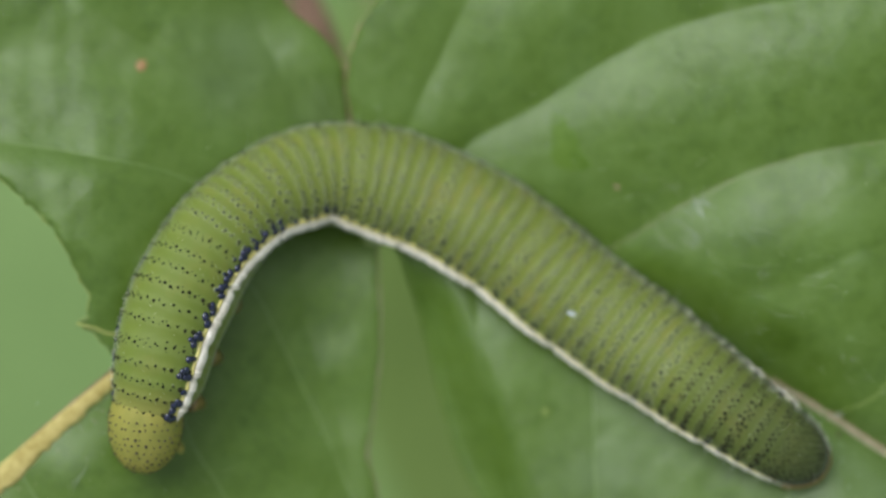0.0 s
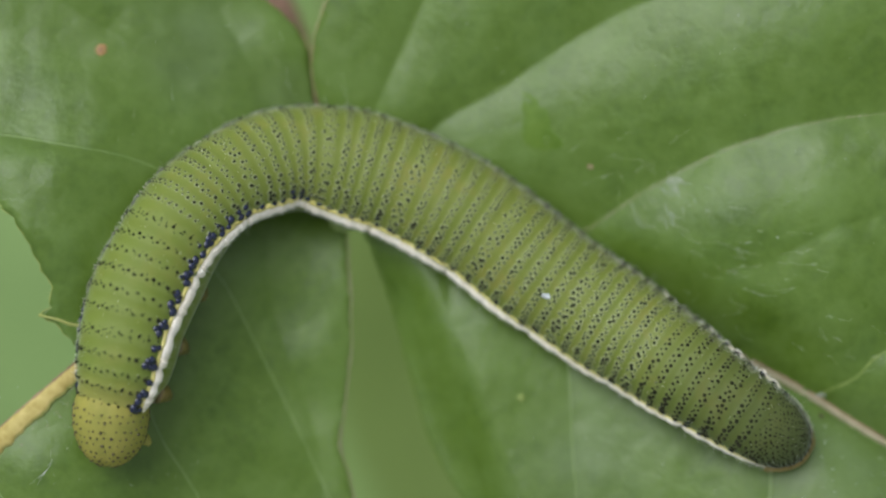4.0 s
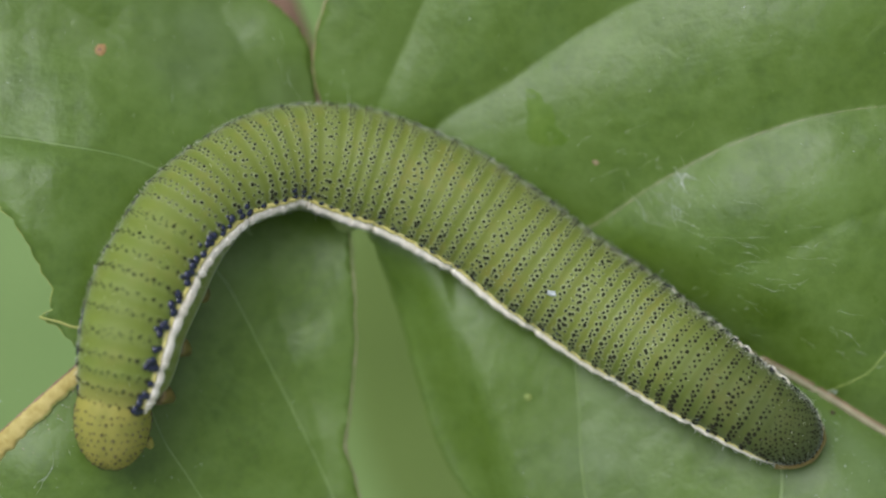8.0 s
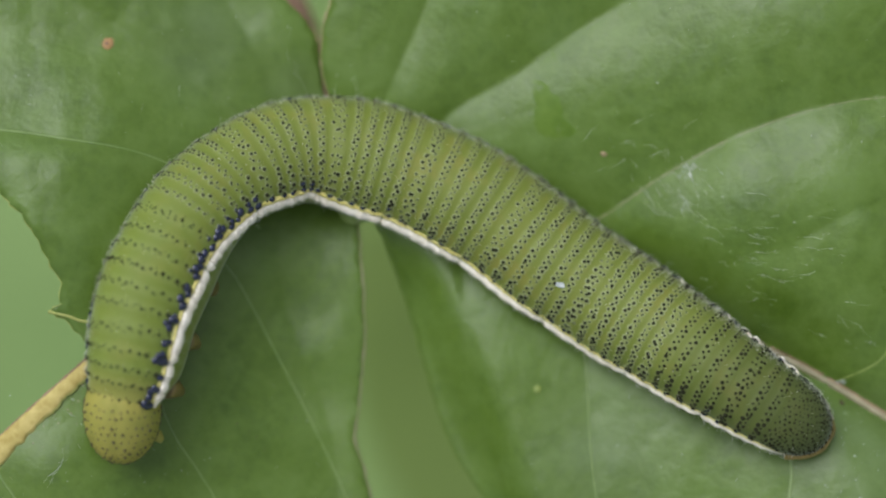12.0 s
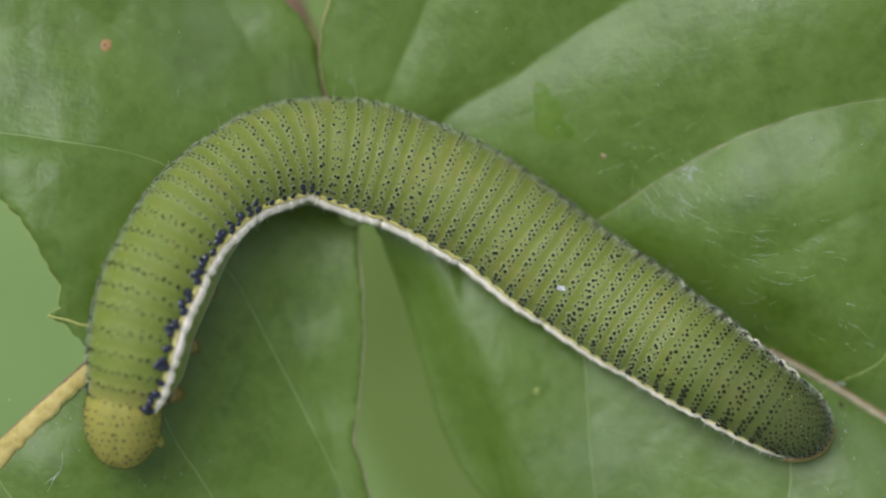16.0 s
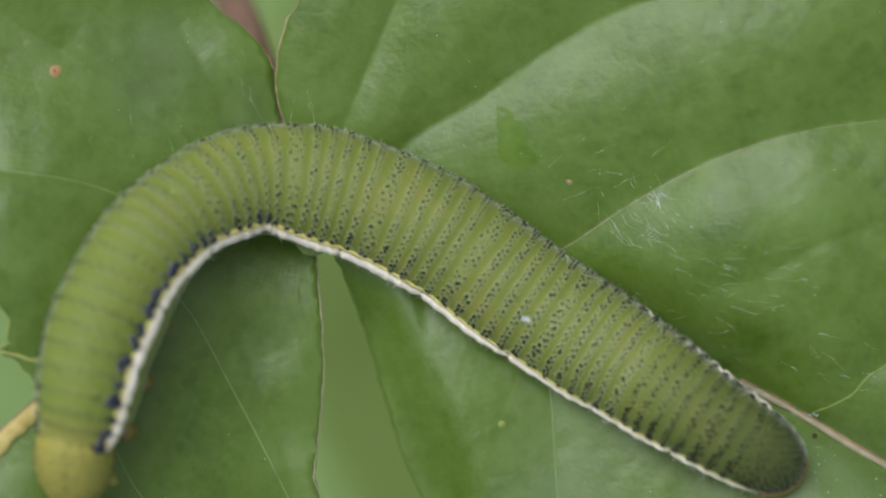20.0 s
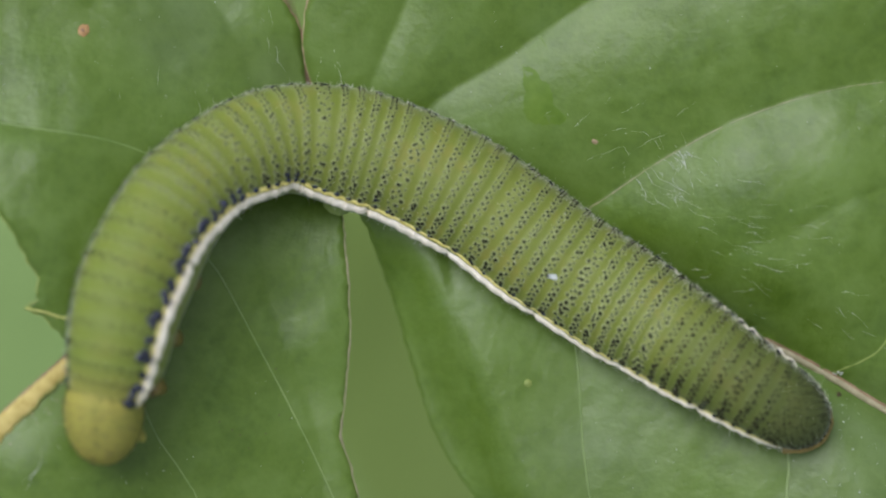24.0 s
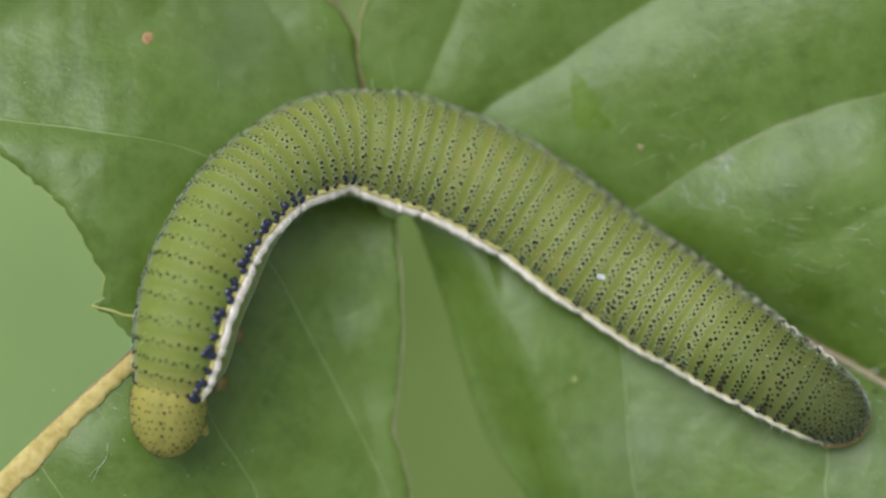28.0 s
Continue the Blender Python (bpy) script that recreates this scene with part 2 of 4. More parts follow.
def part(name, verts, faces, material, parent=None, label="", smooth=True, uv=None, at=(0.0, 0.0, 0.0)):
    """One mesh object from plan coordinates, under a thing or a part (then at its own origin)."""
    v = np.asarray(verts, float)
    base = ORIGIN[parent.name] if parent else np.array((0.0, 0.0, 0.0))
    o = np.asarray(at, float) if parent is None else np.array((0.0, 0.0, 0.0))
    me = bpy.data.meshes.new(name)
    me.from_pydata(((v - base - o) * MM).tolist(), [], faces if isinstance(faces, list) else faces.tolist())
    if smooth:
        me.polygons.foreach_set("use_smooth", [True] * len(me.polygons))
    if uv is not None:
        layer = me.uv_layers.new(name="UVMap")
        idx = np.zeros(len(me.loops), int)
        me.loops.foreach_get("vertex_index", idx)
        layer.data.foreach_set("uv", np.asarray(uv, float)[idx].ravel())
    me.materials.append(material)
    me.update()
    ob = new(name, me)
    if parent:
        ob.parent = parent
        ORIGIN[ob.name] = base
    else:
        ob.location = (MM * o[0], MM * o[1], BASE + MM * o[2])
        ORIGIN[ob.name] = o
    if label:
        tagged(ob, label)
    return ob


def smooth_line(points, step=0.3, closed=False):
    """A Catmull-Rom curve through the points, at about equal steps."""
    p = np.asarray(points, float)
    n = len(p)
    q = np.vstack([p[-1:], p, p[:2]]) if closed else np.vstack([2 * p[0] - p[1], p, 2 * p[-1] - p[-2]])
    out = []
    for i in range(n if closed else n - 1):
        a, b, c, d = q[i:i + 4]
        k = max(2, int(np.linalg.norm(c - b) / step))
        t = (np.arange(k) / k)[:, None]
        out.append(0.5 * (2 * b + (c - a) * t + (2 * a - 5 * b + 4 * c - d) * t**2 + (3 * b - a - 3 * c + d) * t**3))
    if not closed:
        out.append(p[-1:])
    return np.vstack(out)


def tube(line, radius, sides=8, flat=1.0):
    """Vertices and faces of a tapered tube along a 3D line, closed at both ends; flat squeezes its height."""
    line = np.asarray(line, float)
    r = np.broadcast_to(np.asarray(radius, float), (len(line),))
    t = np.gradient(line, axis=0)
    t /= np.linalg.norm(t, axis=1, keepdims=True) + 1e-9
    up = np.where(np.abs(t[:, 2:3]) > 0.9, (1.0, 0.0, 0.0), (0.0, 0.0, 1.0))
    side = np.cross(t, up)
    side /= np.linalg.norm(side, axis=1, keepdims=True)
    top = np.cross(side, t)
    a = np.arange(sides) / sides * 2 * np.pi
    v = line[:, None] + r[:, None, None] * (np.cos(a)[None, :, None] * side[:, None] + flat * np.sin(a)[None, :, None] * top[:, None])
    n = len(line)
    faces = [[i * sides + j, i * sides + (j + 1) % sides, (i + 1) * sides + (j + 1) % sides, (i + 1) * sides + j] for i in range(n - 1) for j in range(sides)]
    faces += [list(range(sides))[::-1], [(n - 1) * sides + j for j in range(sides)]]
    return v.reshape(-1, 3), faces


def signed(x, y, line):
    """Signed distance to a plan line, carried on past both ends; positive on its right."""
    p = np.asarray(line, float)
    p = np.vstack([p[0] - 80 * (p[1] - p[0]) / np.linalg.norm(p[1] - p[0]), p, p[-1] + 80 * (p[-1] - p[-2]) / np.linalg.norm(p[-1] - p[-2])])
    best = np.full(np.shape(x), 1e9)
    sign = np.ones(np.shape(x))
    for a, b in zip(p[:-1], p[1:]):
        d = b - a
        t = np.clip(((x - a[0]) * d[0] + (y - a[1]) * d[1]) / (d @ d), 0, 1)
        ex, ey = x - a[0] - t * d[0], y - a[1] - t * d[1]
        e = np.hypot(ex, ey)
        near = e < best
        best = np.where(near, e, best)
        sign = np.where(near, np.where(d[0] * ey - d[1] * ex < 0, 1.0, -1.0), sign)
    return best * sign


def step01(v, a, b):
    t = np.clip((np.asarray(v, float) - a) / (b - a), 0, 1)
    return t * t * (3 - 2 * t)


def waves(x, y, seed, size):
    """A smooth uneven field of about unit height."""
    rng = np.random.RandomState(seed)
    z = 0 * x
    for _ in range(7):
        a, k, ph = rng.uniform(0, 6.28), 6.28 / size * rng.uniform(0.6, 1.7), rng.uniform(0, 6.28)
        z = z + np.sin(k * (np.cos(a) * x + np.sin(a) * y) + ph)
    return z / 3.5


def panels(x, y, veins, bulge):
    """Quilting: each strip between neighbouring veins bulges; for each strip its slope and two exponents."""
    z = 0 * x
    d = [signed(x, y, v) for v in veins]
    for (a, b, h) in zip(d[:-1], d[1:], bulge):
        inside = (a > 0) & (b < 0)
        s = np.where(inside, a / (a - b + 1e-9), 0.0)
        slope, p, q = h
        z = z + np.where(inside, slope * np.clip(a - b, 0, 11) * s**p * (1 - s)**q, 0.0)
    return z


# ---- the leaf: two leaflets on one red petiole ----
MIDRIB_B = smooth_line([(-4.8, 3.0), (3, 0.0), (11, -3.4), (17.5, -6.5), (20.6, -8.2), (24.3, -10.4), (40, -19), (64, -30)], 0.5)
MIDRIB_A = smooth_line([(-5.2, 3.0), (-10.3, 1.4), (-14.2, -3.2), (-17.5, -6.7), (-20.65, -9.7), (-23.6, -12.65), (-26.0, -15.0), (-34, -22.5), (-46, -34)], 0.5)
VEINS_UP = [smooth_line(v, 0.6) for v in (
    [(-4.4, 3.4), (-6.5, 9), (-5.6, 14), (-3, 20)],
    [(-4.0, 3.0), (-3.0, 6.6), (-2.1, 8.8), (-0.7, 12), (2, 18)],
    [(-2.5, 2.4), (0.15, 5.8), (3.85, 8.1), (8.0, 10.9), (10.9, 12.45), (13.8, 13.3), (22, 15.5), (34, 22)],
    [(4.5, -0.8), (8.1, 0.55), (11.5, 2.8), (15.2, 4.8), (19.5, 6.25), (24.3, 6.95), (36, 8), (50, 12)],
    [(9.0, -2.8), (11.8, -2.4), (16.7, -1.2), (24.3, 1.9), (40, 4)],
    [(20.4, -7.9), (22.4, -6.9), (24.3, -5.2), (32, -2), (50, 2)],
    [(34, -15.6), (42, -12), (60, -10)])]
VEINS_DOWN = [smooth_line(v, 0.6) for v in (
    [(40, -19), (42, -26), (46, -36)],
    [(17.4, -6.4), (18.0, -12), (18.1, -16), (21, -30)],
    [(6.6, -1.6), (7.5, -7.2), (8.0, -13.5), (10, -24)],
    [(0.6, 0.9), (1.2, -4), (2.4, -10), (4.0, -17)],
    [(-4.6, 2.8), (-3.6, -0.5), (-1, -7), (3, -16)])]
VEINS_A_UP = [smooth_line(v, 0.6) for v in (
    [(-19.0, -8.2), (-19.8, -4.4), (-23, -2)],
    [(-14.5, -4.2), (-17.7, -4.9), (-19.9, -4.35), (-26, -3.6)],
    [(-9.5, 0.0), (-14.4, 3.4), (-20.2, 4.6), (-26, 5.4), (-36, 8)],
    [(-7.5, 1.4), (-11.2, 6.0), (-15.5, 9.5), (-21, 13), (-30, 20)],
    [(-6.2, 2.6), (-8.9, 7.5), (-10.8, 11), (-15, 18)],
    [(-5.4, 3.2), (-6.3, 8), (-8, 12), (-10, 16)])]
VEINS_A_DOWN = [smooth_line(v, 0.6) for v in (
    [(-5.2, 2.8), (-4.2, -2), (-4.0, -8), (-4, -14)],
    [(-8.6, 0.6), (-8.4, -3.5), (-6.4, -8.6), (-5.4, -13), (-5, -20)],
    [(-11.6, -1.6), (-10.7, -2.6), (-8.6, -6.6), (-6.9, -9.9), (-5.7, -12.4), (-4.6, -15), (-3, -20)],
    [(-15.6, -5.2), (-13.9, -10.3), (-12.4, -12.8), (-11.5, -15.2), (-11, -24)],
    [(-22.6, -12.2), (-20.5, -16), (-19, -24)])]


def height_b(x, y):
    """Top face of the wide leaflet."""
    x, y = np.asarray(x, float), np.asarray(y, float)
    m = signed(x, y, MIDRIB_B)
    up, down = np.clip(-m, 0, None), np.clip(m, 0, None)
    z = -1.4 + 1.9 * step01(x, 5, 23) + 1.9 * (1 - np.exp(-up / 3.5)) + 0.06 * np.clip(up, 0, 16) + (1.8 + 0.8 * step01(x, 13, 22)) * (1 - np.exp(-down / 2.5)) - 0.006 * np.clip(x - 13, 0, 14) ** 2 * step01(y, -8, 2) - 0.03 * np.clip(x - 24, 0, None) + 0.10 * waves(x, y, 3, 7) + 0.022 * waves(x, y, 4, 2.2)
    z = z + panels(x, y, VEINS_UP[:4] + VEINS_UP[5:], ((0.22, 1, 1), (0.4, 1, 1.2), (0.39, 1, 1.4), (0.44, 1, 1.35), (0.36, 1, 1))) * step01(up, 0.2, 4.0)
    z = z + panels(x, y, VEINS_UP[3:6], ((0.12, 1, 1), (0.16, 1, 1.2))) * step01(up, 0.2, 4.0)
    z = z + panels(x, y, VEINS_DOWN, [(0.1, 1, 1), (0.09, 1, 1), (0.18, 1, 1), (0.25, 1, 1)]) * step01(down, 0.2, 4.0)
    slit = np.clip(-signed(x, y, VEINS_DOWN[4]), 0, None)
    z = z - 2.4 * (1 - step01(slit, 0.0, 3.2)) * step01(-y, -1.0, 3.0)
    return z - 0.25 * np.exp(-(m / 0.5) ** 2)


def height_a(x, y):
    """Top face of the bitten leaflet, which rises towards its midrib's end."""
    x, y = np.asarray(x, float), np.asarray(y, float)
    m = signed(x, y, MIDRIB_A)
    up, down = np.clip(m, 0, None), np.clip(-m, 0, None)
    z = -0.1 + 4.4 * (1 - 0.45 * step01(y, 3, 10)) * step01(-x, 5.5, 21) - 1.0 * np.exp(-((x + 5.5) ** 2 + (y - 3) ** 2) / 14) + 0.05 * np.clip(-x - 21, 0, None) + 0.12 * waves(x, y, 5, 6) + 0.035 * waves(x, y, 6, 2.4) * step01(m, -3, 2)
    z = z + panels(x, y, VEINS_A_UP, ((0.07, 1, 1), (0.3, 1, 1), (0.2, 1, 1.1), (0.24, 1, 1), (0.22, 1, 1))) * step01(up, 0.2, 3.0)
    z = z + panels(x, y, VEINS_A_DOWN, [(0.21, 1, 1)] * 4) * step01(down, 0.2, 3.0)
    return z - 0.1 * np.exp(-(m / 0.5) ** 2)


def blade(name, outline, height, parent, label, seed, thick=0.24, material=M_LEAF, fine=0.42, creases=()):
    """A leaf blade: a sheet with thickness over an outline, with a slightly ragged margin."""
    from mathutils.geometry import delaunay_2d_cdt
    rng = np.random.RandomState(seed)
    edge = smooth_line(outline, 0.3, closed=True)
    ragged = (edge[:, 0] > -27) & (edge[:, 0] < -17.6) & (np.abs(edge[:, 1]) < 7)
    edge = edge + rng.normal(0, 0.028, edge.shape) * np.where(ragged, 2.6, 1.0)[:, None]
    lo, hi = edge.min(0), edge.max(0)
    pts = []
    for step, near in ((fine, True), (1.5, False)):
        gx, gy = np.meshgrid(np.arange(lo[0], hi[0], step), np.arange(lo[1], hi[1], step))
        gx = gx + (np.arange(gx.shape[0]) % 2)[:, None] * step / 2
        g = np.stack([gx.ravel(), gy.ravel()], 1) + rng.uniform(-0.2, 0.2, (gx.size, 2)) * step
        inner = (np.abs(g[:, 0]) < 28) & (np.abs(g[:, 1]) < 18)
        pts.append(g[inner == near])
    g = np.vstack(pts)
    links = np.full(len(g), -1)
    for line in creases:
        if len(line) < 3:
            continue
        keep = np.ones(len(g), bool)
        for p in line:
            keep &= ((g[:, 0] - p[0]) ** 2 + (g[:, 1] - p[1]) ** 2 > 0.42) | (links >= 0)
        d = np.gradient(line, axis=0)
        side = np.column_stack([-d[:, 1], d[:, 0]]) / np.linalg.norm(d, axis=1, keepdims=True)
        first = links.max() + 2
        strips = [line + o * side for o in (-0.48, -0.2, 0.2, 0.48)]
        g = np.vstack([g[keep], line] + strips)
        links = np.r_[links[keep], first + np.arange(len(line)), np.full(4 * len(line), -1)]
    a, b = edge, np.roll(edge, -1, 0)
    odd = np.zeros(len(g), bool)
    close = np.full(len(g), 1e9)
    for p, q in zip(a, b):
        odd ^= ((p[1] > g[:, 1]) != (q[1] > g[:, 1])) & (g[:, 0] < (q[0] - p[0]) * (g[:, 1] - p[1]) / (q[1] - p[1] + 1e-12) + p[0])
        close = np.minimum(close, (g[:, 0] - p[0]) ** 2 + (g[:, 1] - p[1]) ** 2)
    ok = odd & (close > 0.18**2)
    g, links = g[ok], links[ok]
    ties = [(len(edge) + i, len(edge) + i + 1) for i in range(len(g) - 1) if links[i] >= 0 and links[i + 1] == links[i] + 1]
    flat = [Vector(p) for p in np.vstack([edge, g]).tolist()]
    out = delaunay_2d_cdt(flat, ties, [list(range(len(edge)))], 1, 1e-5)
    v2 = np.array([tuple(v) for v in out[0]])
    tri = [list(f) for f in out[2]]
    t = np.array(tri)
    p0, p1, p2 = v2[t[:, 0]], v2[t[:, 1]], v2[t[:, 2]]
    cw = (p1[:, 0] - p0[:, 0]) * (p2[:, 1] - p0[:, 1]) - (p1[:, 1] - p0[:, 1]) * (p2[:, 0] - p0[:, 0]) < 0
    t[cw] = t[cw][:, ::-1]
    z = height(v2[:, 0], v2[:, 1])
    top = np.column_stack([v2, z])
    low = np.column_stack([v2, z - thick])
    n = len(v2)
    e = np.vstack([t[:, [0, 1]], t[:, [1, 2]], t[:, [2, 0]]])
    keys = {(i, j) for i, j in e.tolist()}
    rim = [(i, j) for i, j in keys if (j, i) not in keys]
    faces = t.tolist() + (t[:, ::-1] + n).tolist() + [[j, i, i + n, j + n] for i, j in rim]
    return part(name, np.vstack([top, low]), faces, material, parent, label), edge


def on(line, height, lift):
    line = np.asarray(line, float)
    return np.column_stack([line, height(line[:, 0], line[:, 1]) + lift])


def vein(line, height, parent, r0, r1, material=M_VEIN, name="lateral_vein", label="", lift=0.0):
    v, f = tube(on(line, height, lift), np.linspace(r0, r1, len(line)), 8, 0.55)
    return part(name, v, f, material, parent, label)


def margin(edge, height, parent, seed, keep, material=M_MARGIN, thick=1.0, lift=-0.1):
    """A narrow uneven rim along a stretch of the margin."""
    rng = np.random.RandomState(seed)
    line = edge[keep]
    r = (0.045 + 0.075 * rng.rand(len(line)) ** 2) * thick
    v, f = tube(on(line, height, lift), r, 6)
    return part("leaf_margin", v, f, material, parent, "brownish crinkled margin")


def fine_line(line):
    """The part of a vein that lies in the well-seen middle of the leaf, at close steps."""
    n = int(np.linalg.norm(np.diff(line, axis=0), axis=1).sum() / 0.3)
    k = np.linspace(0, len(line) - 1, n)
    q = np.column_stack([np.interp(k, np.arange(len(line)), line[:, j]) for j in (0, 1)])
    return q[(np.abs(q[:, 0]) < 28) & (np.abs(q[:, 1]) < 18)]


leaf = tagged(root("leaf", -5.0, 3.0, -1.5), "green compound leaf with two glossy quilted leaflets, one bitten", "leaf")
OUT_B = [(-4.8, 3.2), (-6.0, 7), (-6.37, 8.9), (-6.1, 11.1), (-5.1, 13.2), (-2, 18), (5, 24), (18, 28), (34, 26), (50, 16), (60, -4), (64, -30),
         (52, -36), (36, -36), (20, -30), (9, -22.5), (4.2, -17), (2.45, -14.6), (0.4, -11.3), (-0.6, -8.5), (-1.9, -4.1), (-3.4, 0), (-4.2, 1.8)]
OUT_A = [(-5.2, 3.2), (-6.2, 7), (-6.65, 9.9), (-7.85, 11.6), (-9.84, 13.2), (-13, 17), (-20, 23), (-30, 25), (-38, 20), (-36, 10), (-30, 6), (-25.8, 4.2), (-24.1, 3.05),
         (-22.1, 1.47), (-20.65, -0.25), (-19.55, -2.56), (-19.3, -4.0), (-19.8, -4.35), (-19.1, -4.8), (-18.3, -5.6), (-17.9, -6.8), (-20.7, -9.4), (-23.4, -12.1), (-25.9, -14.5),
         (-34, -22.2), (-46, -34), (-40, -38), (-28, -38), (-16, -32), (-8, -24), (-4.5, -19), (-3.6, -15.4), (-3.9, -13), (-4.5, -11), (-4.35, -9.4), (-4.05, -5.2), (-4.4, 0), (-4.9, 1.8)]
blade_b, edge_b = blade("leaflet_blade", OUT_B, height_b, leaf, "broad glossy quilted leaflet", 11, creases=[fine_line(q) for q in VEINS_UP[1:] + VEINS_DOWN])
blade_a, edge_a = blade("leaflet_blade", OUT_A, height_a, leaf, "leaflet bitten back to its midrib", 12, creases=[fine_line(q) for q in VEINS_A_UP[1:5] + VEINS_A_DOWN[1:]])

rib = on(MIDRIB_B, height_b, 0.27)
v, f = tube(rib, np.interp(np.arange(len(rib)), [0, len(rib) * 0.3, len(rib)], [0.3, 0.18, 0.1]), 10, 0.6)
rib_b = part("midrib", v, f, M_MIDRIB_PALE, blade_b, "pinkish tan midrib")
edge = rib[(rib[:, 0] > 12) & (rib[:, 0] < 34)] + (0.1, 0.17, 0.0)
v, f = tube(edge, 0.045 + 0.03 * np.random.RandomState(9).rand(len(edge)), 7)
part("midrib_border", v, f, M_SCAR, rib_b, "brown upper border of the midrib")
count = int(np.linalg.norm(np.diff(MIDRIB_A, axis=0), axis=1).sum() / 0.13)
pick = np.linspace(0, len(MIDRIB_A) - 1, count)
rib = on(np.column_stack([np.interp(pick, np.arange(len(MIDRIB_A)), MIDRIB_A[:, j]) for j in (0, 1)]), height_a, 0.1)
v, f = tube(rib, np.interp(pick, [0, 12, 32, 46, len(MIDRIB_A)], [0.5, 0.42, 0.33, 0.56, 0.4]), 14, 0.35)
rag = np.random.RandomState(6)
jag = np.interp(np.arange(count) / 3.0, np.arange(count), rag.uniform(-0.25, 0.5, count)) + rag.uniform(-0.12, 0.2, count)
v = v.reshape(count, 14, 3)
low_side = np.clip((v - rib[:, None]) @ np.array((0.66, -0.75, 0.0)), 0, None)
v = v + (low_side * 0.6 * jag[:, None])[..., None] * np.array((0.66, -0.75, 0.0))
rib_a = part("midrib", v.reshape(-1, 3), f, M_MIDRIB, blade_a, "bare tan and ochre midrib")
fringe = rib.copy()
fringe[:, :2] += np.array((0.66, -0.75)) * np.interp(pick, [0, 32, 46, len(MIDRIB_A)], [0.3, 0.22, 0.4, 0.3])[:, None]
v, f = tube(fringe - (0, 0, 0.02), np.clip(0.2 + 0.28 * jag, 0.04, 0.4), 10, 0.25)
part("midrib_fringe", v, f, M_YVEIN, rib_a, "ragged yellow-green fringe of blade")
k0 = int(np.argmin(np.hypot(rib[:, 0] + 17.5, rib[:, 1] + 6.7)))
edge = rib[k0:].copy()
edge[:, :2] += np.array((-0.62, 0.70)) * np.interp(np.arange(len(edge)), [0, 45, len(edge)], [0.33, 0.47, 0.33])[:, None]
v, f = tube(edge, 0.05 + 0.045 * np.random.RandomState(4).rand(len(edge)), 7)
part("bitten_edge", v, f, M_SCAR, rib_a, "brown healed bite edge")
for k, line in enumerate(VEINS_UP[1:]):
    vein(line, height_b, blade_b, 0.03 if k == 3 else 0.055, 0.02 if k == 3 else 0.04, M_FAINT if k == 4 else M_EDGE if k == 2 else M_VEIN, lift=0.0 if k == 4 else -0.02 if k == 2 else -0.05)
for line, r in zip(VEINS_DOWN[:3], (0.08, 0.09, 0.05)):
    vein(line, height_b, blade_b, r, 0.6 * r, lift=0.01)
vein(VEINS_A_UP[1][VEINS_A_UP[1][:, 0] > -19.95], height_a, blade_a, 0.07, 0.09, material=M_YVEIN, label="yellowish vein end left by the bite")
for line in VEINS_A_UP[2:3]:
    vein(line, height_a, blade_a, 0.05, 0.035, lift=0.0)
for line in VEINS_A_DOWN[2:]:
    vein(line, height_a, blade_a, 0.05, 0.02, M_VEIN, lift=0.012)
k = rag.randint(k0, k0 + 110, 90)
off = rag.exponential(0.3, 90) + 0.35
fx, fy = rib[k, 0] + 0.66 * off, rib[k, 1] - 0.75 * off
FLECKS = np.column_stack([fx, fy, height_a(fx, fy)])
box = lambda e, x0, x1, y0, y1: np.where((e[:, 0] > x0) & (e[:, 0] < x1) & (e[:, 1] > y0) & (e[:, 1] < y1))[0]
margin(edge_b, height_b, blade_b, 1, box(edge_b, -8, 3, 4.5, 22))
margin(edge_a, height_a, blade_a, 2, box(edge_a, -15, -5, 4.5, 19), M_SCAR)
margin(edge_a, height_a, blade_a, 5, box(edge_a, -29, -17.8, -6.6, 5.8), M_YVEIN, 0.6)
margin(edge_a, height_a, blade_a, 3, box(edge_a, -5.5, -3, -20, 0.5), M_EDGE, 0.7, 0.0)
line = smooth_line([(-5.0, 3.0, -1.9), (-6.5, 6.2, -5.0), (-8.6, 12, -12), (-11.4, 18, -24), (-16, 30, -48), (-18, 40, -80)], 0.8)
v, f = tube(line, np.linspace(1.0, 1.3, len(line)), 12)
part("petiole", v, f, M_PETIOLE, leaf, "reddish petiole")

# ---- the plant's stem, a lower leaf and the meadow ----
line = smooth_line([(-18, 40, -80), (-20, 46, -180), (-14, 44, -330), (-18, 48, -552)], 8)
v, f = tube(line, np.linspace(1.6, 3.2, len(line)), 14)
tagged(part("plant_stem", v, f, M_STEM, at=(-18, 48, -550)), "slender greenish plant stem rising from the meadow", "stem")


def height_low(x, y):
    x, y = np.asarray(x, float), np.asarray(y, float)
    return -120 + 3.0 * waves(x, y, 9, 30) - 0.004 * ((x - 8) ** 2 + y**2)


lower = tagged(root("lower_leaf", -19, 45, -170), "plain green leaf hanging in shade under the other", "leaf")
low_blade, _ = blade("leaf_blade", [(-14, 22), (-14, 4), (-10, -20), (4, -38), (24, -46), (40, -36), (44, -14), (34, 8), (16, 22), (-2, 30)], height_low, lower, "", 15, 0.3, M_LEAF_LOW, 2.2)
mid = smooth_line([(-8, 26), (2, 6), (14, -16), (24, -44)], 1.0)
vein(mid, height_low, low_blade, 0.8, 0.2, name="midrib")
line = smooth_line([(-8, 26, float(height_low(-8, 26))), (-13, 34, -140), (-19, 45.5, -170)], 1.5)
v, f = tube(line, np.full(len(line), 0.8), 8)
part("leaf_stalk", v, f, M_PETIOLE, lower)

